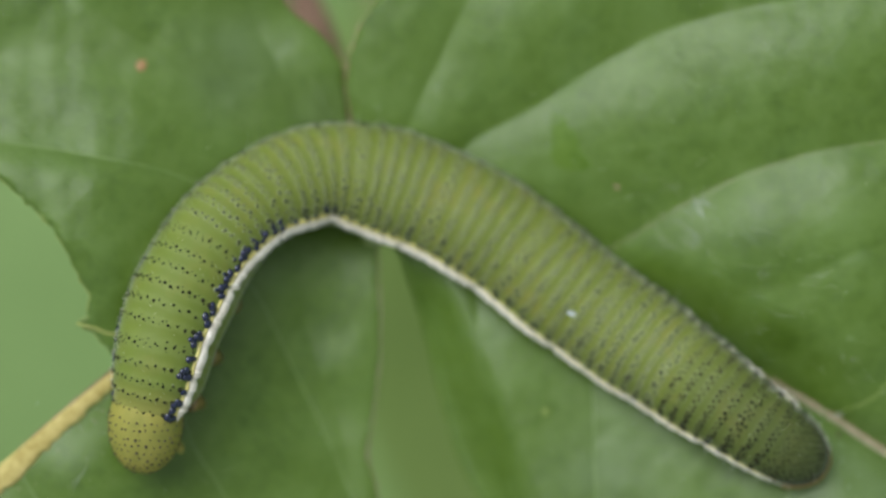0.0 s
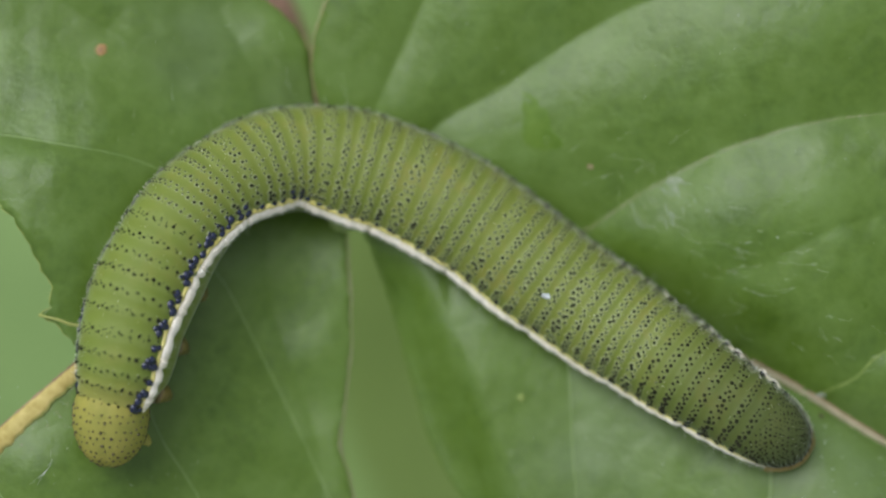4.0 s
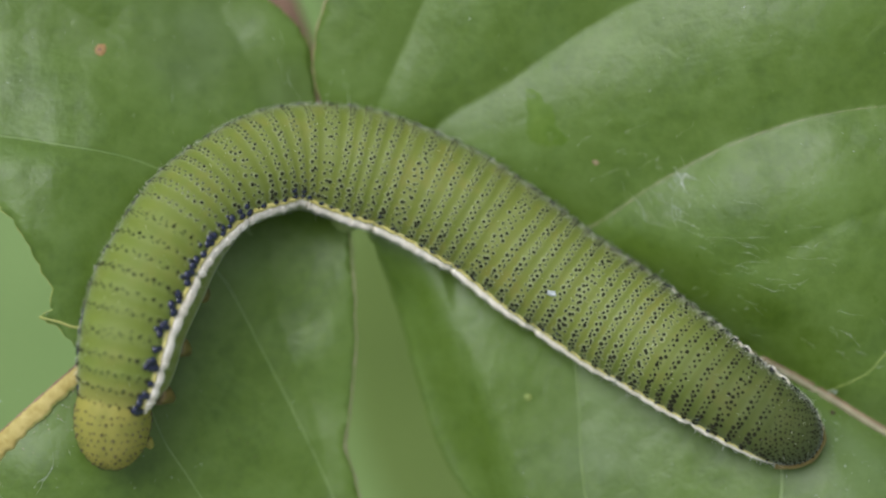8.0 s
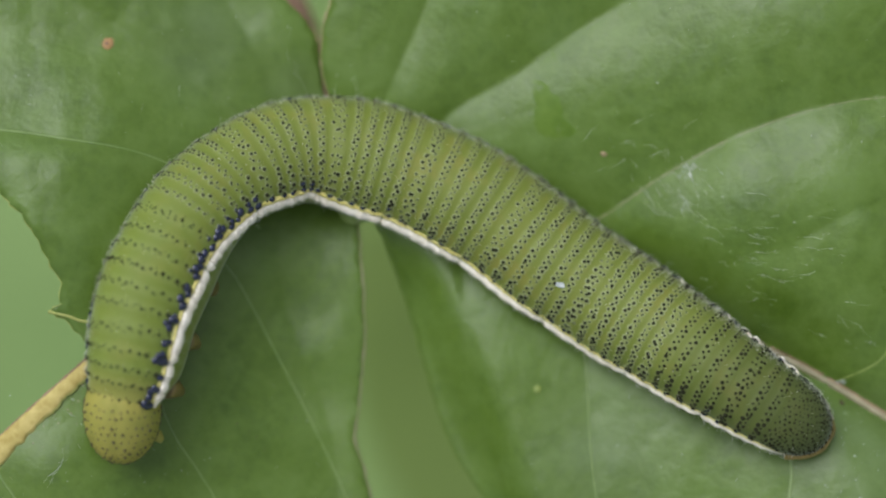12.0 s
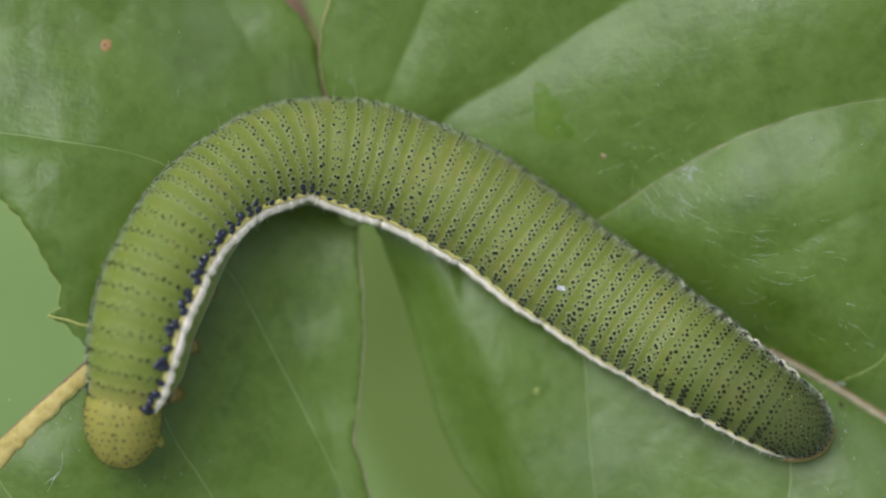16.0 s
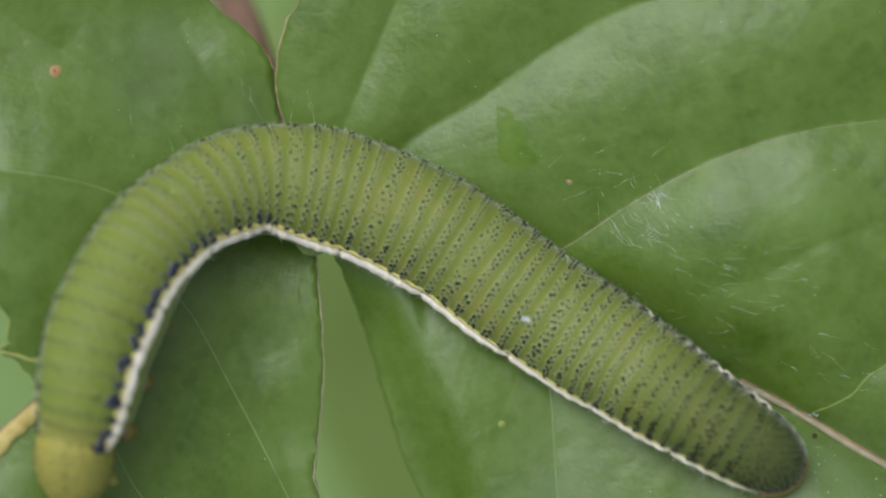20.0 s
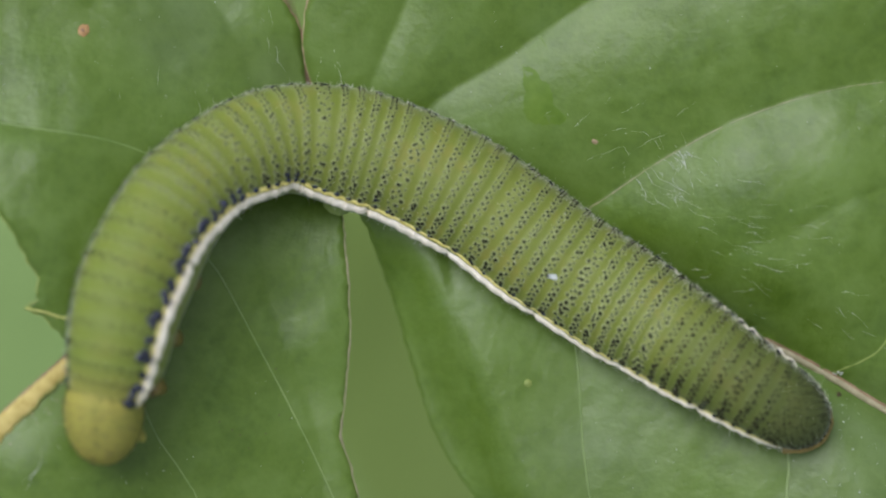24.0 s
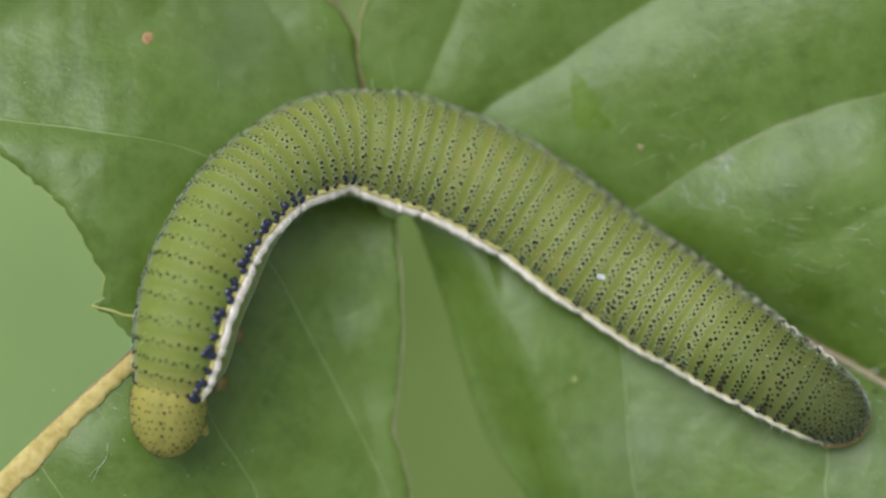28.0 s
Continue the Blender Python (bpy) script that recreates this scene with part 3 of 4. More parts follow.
side = np.array([(x, y, 0.0) for x in (-60e3, -3e3, -600, 600, 3e3, 60e3) for y in (-60e3, -3e3, -600, 600, 3e3, 60e3)])
side[:, 2] = -550
tagged(part("ground", side, [[i * 6 + j, i * 6 + 6 + j, i * 6 + 7 + j, i * 6 + 1 + j] for i in range(5) for j in range(5)], M_GROUND, smooth=False, at=(0, 0, -550)), "soft green meadow ground far below the leaf", "ground", kind="structure")

# ---- the caterpillar ----
SPINE = smooth_line([(-15.84, -9.99, 5.9, 1.4), (-15.81, -9.19, 6.1, 1.6), (-15.65, -8.19, 6.4, 1.87), (-15.28, -6.39, 6.6, 2.3), (-14.84, -4.2, 6.4, 2.45),
                     (-14.05, -2.1, 5.9, 2.54), (-12.78, 0.3, 4.9, 2.55), (-11.03, 2.22, 3.6, 2.55), (-9.0, 3.44, 2.4, 2.66), (-6.9, 4.0, 1.6, 2.79),
                     (-4.6, 3.74, 1.1, 3.01), (-2.3, 3.06, 0.9, 3.08), (0.28, 1.96, 0.8, 3.09), (2.8, 0.5, 0.8, 3.09), (5.45, -1.47, 0.9, 3.02),
                     (8.27, -3.37, 1.2, 2.96), (10.96, -5.12, 1.9, 2.82), (14.08, -7.22, 3.1, 2.48), (16.95, -9.07, 3.4, 2.1), (19.7, -10.75, 3.1, 1.6)], 0.1)
arc = np.r_[0, np.cumsum(np.linalg.norm(np.diff(SPINE[:, :3], axis=0), axis=1))]
LENGTH = arc[-1]
STRIPE = radians(91)
# six skin rings to a segment, the first of them broader: arc lengths of the broad rings' middles
BROAD = (4.8, 10.2, 15.1, 20.2, 25.15, 30.45, 35.85, 40.8, 45.1)
KNOT_S, KNOT_U = [0.0], [0.0]
for k, mid_s in enumerate(BROAD):
    wide = 0.67 / 6 * (BROAD[min(k + 1, 8)] - BROAD[min(k, 7)])
    KNOT_S += [mid_s - wide, mid_s + wide]
    KNOT_U += [6.0 * k + 6, 6.0 * k + 7]
RINGS = 61
KNOT_S.append(LENGTH)
KNOT_U.append(float(RINGS))
FOLD = 22.4           # the sharp fold in the bend, in rings


def ring_at(s):
    """Rings counted from the head, at arc length s."""
    return np.interp(s, KNOT_S, KNOT_U)


def arc_at(u):
    return np.interp(u, KNOT_U, KNOT_S)


def spine(s):
    """Centre, tangent, right side, up, radius and roll at arc length s."""
    s = np.asarray(s, float)
    c = np.stack([np.interp(s, arc, SPINE[:, k]) for k in range(4)], -1)
    d = 0.4
    a = np.stack([np.interp(np.clip(s - d, 0, LENGTH), arc, SPINE[:, k]) for k in range(3)], -1)
    b = np.stack([np.interp(np.clip(s + d, 0, LENGTH), arc, SPINE[:, k]) for k in range(3)], -1)
    t = b - a
    t /= np.linalg.norm(t, axis=-1, keepdims=True)
    right = np.cross(t, (0.0, 0.0, 1.0))
    right /= np.linalg.norm(right, axis=-1, keepdims=True)
    up = np.cross(right, t)
    roll = radians(25) - radians(15) * step01(s, 22, 44)
    end = np.sqrt(np.clip(1 - np.clip((s - (LENGTH - 1.9)) / 1.9, 0, 1) ** 2, 0, 1))
    return c[..., :3], t, right, up, c[..., 3] * end, roll


def skin(s, th, lift=0.0):
    """A point of the skin at arc length s and angle th from the middle of the back (positive towards the inner side), and its outward normal."""
    c, t, right, up, r, roll = spine(s)
    ph = th - roll
    u = ring_at(s)
    ridge = 0.5 - 0.5 * np.cos(2 * np.pi * u)
    seg = 0.5 - 0.5 * np.cos(2 * np.pi * u / 6)
    low = np.exp(-((np.abs(th) - STRIPE) / 0.45) ** 2)
    pinch = np.exp(-((((u + 0.8) / 6 + 0.5) % 1 - 0.5) * 6 / 0.45) ** 2) * (1 - step01(u, 12, 20) * (1 - step01(u, 24, 27))) * low
    sharp = np.exp(-np.abs((u - FOLD) / 1.1)) * low * (th > 0)
    calm = 1 - 0.75 * step01(u, RINGS - 6, RINGS - 2)
    r = r * (0.985 + 0.02 * seg) - 0.05 * pinch - 0.3 * sharp + 0.042 * calm * (ridge - 0.5) * step01(np.cos(th), -0.6, -0.1)
    r = r + 0.48 * np.exp(-((th - 2.4) / 0.4) ** 2) * step01(u, 1, 4.5) * (1 - step01(u, 10, 18))     # the fold above the true legs
    flat = np.where(np.cos(ph) < -0.55, 0.55 / np.clip(-np.cos(ph), 0.55, 1), 1.0)
    n = np.sin(ph)[..., None] * right + np.cos(ph)[..., None] * up
    flatn = np.sin(ph)[..., None] * right + 0.9 * np.cos(ph)[..., None] * up
    return c + flatn * (r * (1 + (flat - 1) * 0.75) + lift)[..., None], n


crawler = tagged(root("caterpillar", -3.0, 3.0, -1.4), "plump green caterpillar, black-dotted, white-striped, arched across the leaf", "caterpillar")
AROUND, PER = 72, 8
th_grid = np.linspace(-np.pi, np.pi, AROUND + 1)
for k in range(10):
    u0, u1 = (k * 6, k * 6 + 6) if k < 9 else (54, RINGS)
    s = arc_at(np.linspace(u0, u1, int((u1 - u0) * PER) + 1))
    S, TH = np.meshgrid(s, th_grid, indexing="ij")
    P, _ = skin(S, TH)
    n, mcol = P.shape[:2]
    idx = np.arange(n * mcol).reshape(n, mcol)
    faces = np.stack([idx[:-1, :-1], idx[:-1, 1:], idx[1:, 1:], idx[1:, :-1]], -1).reshape(-1, 4)
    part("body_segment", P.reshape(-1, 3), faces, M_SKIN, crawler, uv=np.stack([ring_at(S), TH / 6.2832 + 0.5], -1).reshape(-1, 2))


def dome(sides=6):
    a = np.arange(sides) / sides * 2 * np.pi
    ringv = lambda r, z: np.column_stack([r * np.cos(a), r * np.sin(a), np.full(sides, z)])
    v = np.vstack([ringv(1.0, -0.15), ringv(0.8, 0.55), [[0, 0, 0.95]]])
    f = [[j, (j + 1) % sides, sides + (j + 1) % sides, sides + j] for j in range(sides)]
    f += [[sides + j, sides + (j + 1) % sides, 2 * sides] for j in range(sides)]
    return v, f


def scatter(name, places, normals, sizes, material, parent, label="", sides=6, tall=1.0):
    """Many small domes in one mesh."""
    dv, df = dome(sides)
    V, Fs = [], []
    for p, n, r in zip(places, normals, sizes):
        n = n / np.linalg.norm(n)
        a = np.cross(n, (0.3, 0.5, 0.81))
        a /= np.linalg.norm(a)
        b = np.cross(n, a)
        o = len(V) * len(dv)
        V.append(p + r * (dv[:, :1] * a + dv[:, 1:2] * b + tall * dv[:, 2:] * n))
        Fs += [[i + o for i in q] for q in df]
    return tagged(part(name, np.vstack(V), Fs, material, parent, label), kind="stuff")


scatter("pale_specks", FLECKS, np.tile((0.0, 0.0, 1.0), (90, 1)), rag.uniform(0.02, 0.06, 90), M_MIDRIB_PALE, rib_a, "pale crumbs below the bare midrib", 6, 0.6)
rng = np.random.RandomState(21)
ss, tt, rr = [], [], []


def dot_row(k, off, gap, sizes, chances, zig):
    """One cross row of dots on ring k, each a little to either side of it."""
    s0 = float(arc_at(k + 0.5 + off))
    around = max(float(spine(s0)[4]), 0.9)
    th, turn = -1.8 + rng.rand() * gap / around, 1
    while th < STRIPE - 0.2:
        turn = -turn
        ss.append(float(arc_at(k + 0.5 + off + turn * zig + rng.normal(0, 0.024))))
        tt.append(th)
        rr.append(rng.choice(sizes, p=chances) * (1 + 0.36 * float(step01(th, 0.2, 1.3))) * (1 + 0.18 * float(step01(k, 34, 44))))
        th += gap * (0.92 + 0.5 * float(step01(th, -0.3, 1.2)) * (1 - float(step01(k, 20, 34)))) * rng.uniform(0.72, 1.3) / around


for k in range(2, RINGS):
    if k > RINGS - 5:                     # crowded small dots on the tail
        for off in (-0.33, -0.1, 0.16, 0.4):
            dot_row(k, off, 0.25, (0.03, 0.042, 0.056), (0.4, 0.4, 0.2), 0.09)
    elif k % 6 == 0:
        spread = 0.13 if k < 14 else 0.2
        for off in (-spread, 0.0, spread):
            dot_row(k, off, 0.4, (0.045, 0.064, 0.085) if k > 13 or not off else (0.032, 0.042, 0.052), (0.35, 0.43, 0.22), 0.04)
    elif k < 14:
        dot_row(k, 0.0, 0.34, (0.055, 0.072, 0.092), (0.3, 0.48, 0.22), 0.05)
        dot_row(k, 0.0, 0.34, (0.027, 0.034, 0.042), (0.45, 0.35, 0.2), 0.15)
    else:
        dot_row(k, 0.0, 0.185, (0.046, 0.064, 0.086), (0.36, 0.42, 0.22), 0.12)
        dot_row(k, 0.0, 0.75, (0.03, 0.042, 0.05), (0.4, 0.4, 0.2), 0.16)
for s0 in np.arange(arc_at(34), LENGTH - 1.2, 0.17):     # a dark hem under the white stripe
    ss.append(s0 + rng.normal(0, 0.03)), tt.append(STRIPE + 0.17 + rng.normal(0, 0.012)), rr.append(rng.uniform(0.04, 0.075))
ss, tt = np.array(ss), np.array(tt)
P, Nn = skin(ss, tt)
rim = (ss > arc_at(13)) & (ss < arc_at(RINGS - 12)) & (tt < STRIPE)
scatter("dot_rims", P[rim], Nn[rim], np.array(rr)[rim] * 1.6 + 0.015, M_RIM, crawler, "pale skin rims round the dots", sides=8, tall=0.12)
scatter("skin_dots", P + 0.012 * Nn, Nn, np.array(rr), M_DOT, crawler, "tiny black dots in cross rows", sides=8)

# larger blue-black warts above each side stripe, crowded on the first segments
dv, df = dome(10)
wart = bpy.data.meshes.new("tubercle")
wart.from_pydata((dv * MM).tolist(), [], df)
wart.polygons.foreach_set("use_smooth", [True] * len(wart.polygons))
wart.materials.append(M_TUBERCLE)
rim_mesh = bpy.data.meshes.new("wart_rim")
rim_mesh.from_pydata((dv * (1.35, 1.35, 0.3) * MM).tolist(), [], df)
rim_mesh.polygons.foreach_set("use_smooth", [True] * len(rim_mesh.polygons))
rim_mesh.materials.append(M_RIM)


def add_wart(u, th, size, collared):
    p, n = skin(arc_at(u), np.array(th))
    ob = new("tubercle", wart)
    ob.parent = crawler
    if collared:
        collar = new("wart_rim", rim_mesh)
        collar.parent = ob
    ob.matrix_local = Matrix.Translation((p - ORIGIN[crawler.name]) * MM) @ Vector(n).to_track_quat("Z", "Y").to_matrix().to_4x4() @ Matrix.Diagonal((size * rng.uniform(0.85, 1.15), size * rng.uniform(0.85, 1.15), 0.8 * size, 1))


CROWD = {2: 4, 3: 3, 4: 1, 5: 5, 6: 4, 7: 3, 8: 2, 9: 2, 10: 2, 11: 3, 12: 2, 13: 3, 14: 2, 15: 2}
for side_ in (1, -1):
    for k in range(2, RINGS - 4):
        front = 1 - float(step01(k, 8, 36))
        drift = 0.22 * float(step01(k, 45, 56)) if side_ < 0 else 0.0
        if k < 16:
            for j in range(CROWD.get(k, 0)):
                add_wart(k + 0.5 + 0.3 * (j % 2 - 0.5) + rng.normal(0, 0.12), side_ * (STRIPE - 0.2 - 0.12 * (j // 2) - (0.1 if j % 2 else 0.0) - rng.uniform(0, 0.05)), rng.uniform(0.18, 0.24), False)
            if k > 9:
                add_wart(k + 0.5 + rng.normal(0, 0.1), side_ * (STRIPE - 0.42 - rng.uniform(0, 0.05)), rng.uniform(0.11, 0.15), True)
            continue
        for off, size, chance in ((0.19, 0.12 + 0.125 * front, 0.95), (0.36, 0.09 + 0.115 * front, 0.3 + 0.3 * front)):
            if rng.rand() < chance:
                add_wart(k + 0.5 + rng.normal(0, 0.12), side_ * (STRIPE - off - rng.uniform(0, 0.05) - drift), size * rng.uniform(0.85, 1.1), True)
for k in range(4, RINGS - 3):             # smaller ones higher up the outer flank
    lean = float(spine(arc_at(k + 0.5))[5])
    for off in (radians(88), radians(80)):
        if rng.rand() < 0.75:
            add_wart(k + 0.5 + rng.normal(0, 0.15), lean - off + rng.normal(0, 0.03), rng.uniform(0.075, 0.12), False)


def band(name, side_, centre, half, bulge, material, label, lump, seed):
    """A raised fold along the side, lumpy ring by ring and pinched between segments."""
    rg = np.random.RandomState(seed)
    s = np.linspace(1.2, LENGTH - 1.1, RINGS * 28)
    u = ring_at(s)
    pin = 1 - 0.55 * np.exp(-((((u + 0.8) / 6 + 0.5) % 1 - 0.5) / 0.02) ** 2) - 0.25 * np.exp(-((((u + 0.2) / 6 + 0.5) % 1 - 0.5) / 0.012) ** 2) * (u < 24)
    if side_ < 0:
        centre = centre - 0.2 * step01(u, 45, 56)[:, None]
        pin = pin * step01(np.sin(2 * np.pi * u / 3.1 + 1.0) + 0.5 * np.sin(u * 4.1), -0.25, 0.25)
    jit = np.interp(u * 2.5, np.arange(RINGS * 3 + 2), rg.uniform(1 - lump, 1 + lump, RINGS * 3 + 2))
    taper = step01(u, 1.2, 3.0) * (1 - 0.3 * step01(u, 24, 50)) * (1 - step01(u, RINGS - 5, RINGS - 1))
    if name == "stripe_edge":
        taper = taper * (0.72 + 0.28 * step01(u, 12, 20)) * (1 - 0.35 * step01(u, 22, 34))
    w = half * pin * jit * taper + 0.02
    b = bulge * pin * jit * taper * np.interp(u * 6.3, np.arange(RINGS * 7), rg.uniform(0.8, 1.15, RINGS * 7)) ** (1 - 0.7 * step01(u, 24, 36))
    prof = np.linspace(-1, 1, 9)
    r = spine(s)[4]
    TH = side_ * (centre + prof[None, :] * (w / np.clip(r, 0.8, None))[:, None])
    S = np.repeat(s[:, None], 9, 1)
    base, n = skin(S, TH, 0.0)
    out = base + n * (b[:, None] * np.sqrt(np.clip(1 - prof**2, 0, 1))[None, :] - 0.01)[..., None]
    idx = np.arange(out.shape[0] * 9).reshape(-1, 9)
    faces = np.stack([idx[:-1, :-1], idx[:-1, 1:], idx[1:, 1:], idx[1:, :-1]], -1).reshape(-1, 4)
    if side_ < 0:
        faces = faces[:, ::-1]
    return part(name, out.reshape(-1, 3), faces, material, crawler, label)


for side_ in (1, -1):
    band("side_stripe", side_, STRIPE + 0.04, 0.36 if side_ > 0 else 0.22, 0.2 if side_ > 0 else 0.18, M_WHITE, "lumpy white side stripe", 0.25 if side_ > 0 else 0.8, 31 + side_)
    band("stripe_edge", side_, STRIPE - 0.15, 0.17 if side_ > 0 else 0.03, 0.14 if side_ > 0 else 0.05, M_YELLOW, "yellow edge over the white stripe", 0.07, 41 + side_)

# head capsule with a median suture
NA, NB = 36, 24
hc = np.array((-15.86, -9.38, 6.02))
hd = np.array((-0.05, -1.0, -0.35))
hd /= np.linalg.norm(hd)
hr = np.cross(hd, (0, 0, 1.0))
hr /= np.linalg.norm(hr)
hu = np.cross(hr, hd)


def head_point(a, b):
    """a: angle round the facing axis from the top, b: from the front pole."""
    w, h, d = 1.93, 1.97, 2.66
    cleft = 1 - 0.035 * np.exp(-(np.sin(a) / 0.1) ** 2) * (np.cos(a) > 0) * np.sin(b)
    q = np.stack([w * np.sin(b) * np.sin(a), h * np.sin(b) * np.cos(a), d * np.cos(b)], -1) * np.asarray(cleft)[..., None]
    return hc + q[..., :1] * hr + q[..., 1:2] * hu + q[..., 2:] * hd


A, B = np.meshgrid(np.linspace(0, 2 * np.pi, NA + 1), np.linspace(0.001, 2.6, NB), indexing="ij")
P = head_point(A, B)
idx = np.arange(P.shape[0] * P.shape[1]).reshape(P.shape[:2])
faces = np.stack([idx[:-1, :-1], idx[:-1, 1:], idx[1:, 1:], idx[1:, :-1]], -1).reshape(-1, 4)
head = part("head", P.reshape(-1, 3), faces, M_HEAD, crawler, "rounded yellow-green head speckled brown")
hs_a, hs_b = [], []
for j, b in enumerate(np.arange(0.12, 1.95, 0.158)):
    n = max(4, int(6.28 * 1.94 * np.sin(b) / 0.37))
    for a in (np.arange(n) + 0.5 * (j % 2)) * 6.2832 / n:
        hs_a.append(a + rng.normal(0, 0.03)), hs_b.append(b + rng.normal(0, 0.025))
P = head_point(np.array(hs_a), np.array(hs_b))
scatter("head_dots", P, P - hc, rng.choice([0.05, 0.068, 0.092], len(P), p=[0.38, 0.46, 0.16]), M_HEADDOT, head, "dark brown specks", sides=8)
for sgn in (-1, 1):
    p = head_point(np.array(-1.95 if sgn < 0 else 2.45), np.array(1.05))
    line = smooth_line([p - 0.25 * sgn * hr, p + 0.12 * hd + 0.14 * sgn * hr, p + 0.3 * hd + 0.27 * sgn * hr, p + 0.46 * hd + 0.3 * sgn * hr], 0.1)
    v, f = tube(line, np.interp(np.linspace(0, 1, len(line)), [0, 0.5, 0.55, 0.8, 1], [0.38, 0.34, 0.26, 0.2, 0.04]), 10)
    part("antenna", v, f, M_HEAD, head, "short ochre feeler")
    p = head_point(np.array(sgn * 2.75), np.array(0.55))
    line = np.array([p - 0.2 * hd, p + 0.25 * hd - 0.1 * sgn * hr, p + 0.4 * hd - 0.25 * sgn * hr])
    v, f = tube(line, (0.35, 0.3, 0.1), 8)
    part("mandible", v, f, M_HEADDOT, head, "dark brown jaw")

# legs: three pairs of jointed true legs, five pairs of stubby prolegs
for k, low, reach in ((3.2, 2.3, 0.4), (6.6, 2.45, 0.3), (11.0, 2.5, 0.2)):
    for sgn in (-1, 1):
        p, n = skin(arc_at(k), np.array(sgn * low), -0.3)
        out = np.array((n[0], n[1], 0.0)) / np.hypot(n[0], n[1])
        fwd = -spine(arc_at(k))[1]
        knee = p + reach * 0.8 * out + (0, 0, -0.7)
        foot = p + reach * out + 0.35 * fwd + (0, 0, -1.5)
        foot[2] = max(foot[2] - 3.0, float(height_a(foot[0], foot[1])) + 0.08)
        line = smooth_line([p, 0.5 * (p + knee) + 0.1 * out, knee, 0.5 * (knee + foot) + 0.1 * out, foot], 0.15)
        v, f = tube(line, np.interp(np.linspace(0, 1, len(line)), [0, 0.3, 0.34, 0.6, 0.64, 1], [0.55, 0.46, 0.36, 0.32, 0.22, 0.06]), 10)
        part("true_leg", v, f, M_LEG, crawler, "small olive-brown jointed leg")
for k in (27.0, 33.0, 39.0, 45.0, RINGS - 3.5):
    for sgn in (-1, 1):
        p, n = skin(arc_at(k), np.array(sgn * 2.35), -0.3)
        ground_z = float(height_b(p[0], p[1]))
        foot = np.array((p[0] + 0.2 * n[0], p[1] + 0.2 * n[1], ground_z + 0.12))
        line = np.linspace(p, foot, 6)
        v, f = tube(line, (0.9, 0.85, 0.7, 0.62, 0.7, 0.5), 12)
        part("proleg", v, f, M_BELLY, crawler, "stubby green proleg")

c, t, right, up, r, _ = spine(np.array(LENGTH - 0.4))
for sgn in (-0.75, 0.75):
    V = []
    for a in np.linspace(-1.2, 1.2, 9):
        V.append(c + t * (-0.6 + 1.05 * np.cos(a)) + right * (0.5 * sgn + 0.9 * np.sin(a) * 0.75) - up * 0.9)
    v, f = tube(V, 0.36 * np.sin(np.linspace(0.35, 2.8, 9)), 8)
    part("anal_clasper", v, f, M_CLASPER, crawler, "dull orange clasper at the tail")

# a dull orange rim along the last ring
s = np.r_[np.linspace(LENGTH - 1.5, LENGTH - 0.04, 14), np.linspace(LENGTH - 0.04, LENGTH - 1.1, 10)]
th = np.r_[np.full(14, 1.75), np.full(10, -1.75)]
P, Nn = skin(s, th, 0.02)
v, f = tube(P, 0.17 + 0.08 * np.random.RandomState(8).rand(24), 8)
part("tail_rim", v, f, M_CLASPER, crawler, "dull orange rim round the tail end")

# fine pale hairs, thickest along the side stripe
V, Fs = [], []
hs = np.concatenate([rng.uniform(1.8, LENGTH - 1, 1500), rng.uniform(2.0, LENGTH - 0.3, 500), rng.uniform(2.0, LENGTH - 0.3, 3000)])
ht = np.concatenate([(STRIPE + rng.normal(0.05, 0.1, 1500)) * rng.choice([-1, 1], 1500), rng.uniform(-1.6, 1.6, 500), rng.uniform(-1.75, -0.75, 3000)])
P, Nn = skin(hs, ht, 0.05)
for p, n, long in zip(P, Nn, np.r_[rng.uniform(0.1, 0.3, 1500), rng.uniform(0.06, 0.16, 500), rng.uniform(0.06, 0.17, 3000)]):
    d = n + rng.normal(0, 0.35, 3)
    a = np.cross(d, (0.2, 0.3, 0.9))
    a *= 0.011 / np.linalg.norm(a)
    b = np.cross(d, a)
    b *= 0.011 / np.linalg.norm(b)
    o = len(V)
    V += [p + a, p - 0.5 * a + 0.87 * b, p - 0.5 * a - 0.87 * b, p + d * long]
    Fs += [[o, o + 1, o + 3], [o + 1, o + 2, o + 3], [o + 2, o, o + 3]]
tagged(part("body_hairs", V, Fs, M_HAIR, crawler, "fine short pale hairs"), kind="stuff")


# ---- marks on the leaf ----
def blot(name, x, y, height, outline, material, parent, label, lift=0.03, dome_h=0.05, rag=0.1):
    """A small raised patch that follows the blade; outline is a list of (angle, radius)."""
    n = 96
    a = np.linspace(0, 2 * np.pi, n, endpoint=False)
    r = np.interp(a, [p[0] for p in outline] + [2 * np.pi], [p[1] for p in outline] + [outline[0][1]])
    r = r * np.random.RandomState(int(1000 + 10 * x)).uniform(1 - rag, 1 + rag, n)
    rings = [(1.0, -0.02), (0.8, lift), (0.4, lift + dome_h * 0.7)]
    V = []
    for k, h in rings:
        px, py = x + k * r * np.cos(a), y + k * r * np.sin(a)
        V.append(np.column_stack([px, py, height(px, py) + h]))
    V.append([[x, y, float(height(x, y)) + lift + dome_h]])
    f = [[k * n + j, k * n + (j + 1) % n, (k + 1) * n + (j + 1) % n, (k + 1) * n + j] for k in range(2) for j in range(n)]
    f += [[2 * n + j, 2 * n + (j + 1) % n, 3 * n] for j in range(n)]
    return part(name, np.vstack(V), f, material, parent, label)


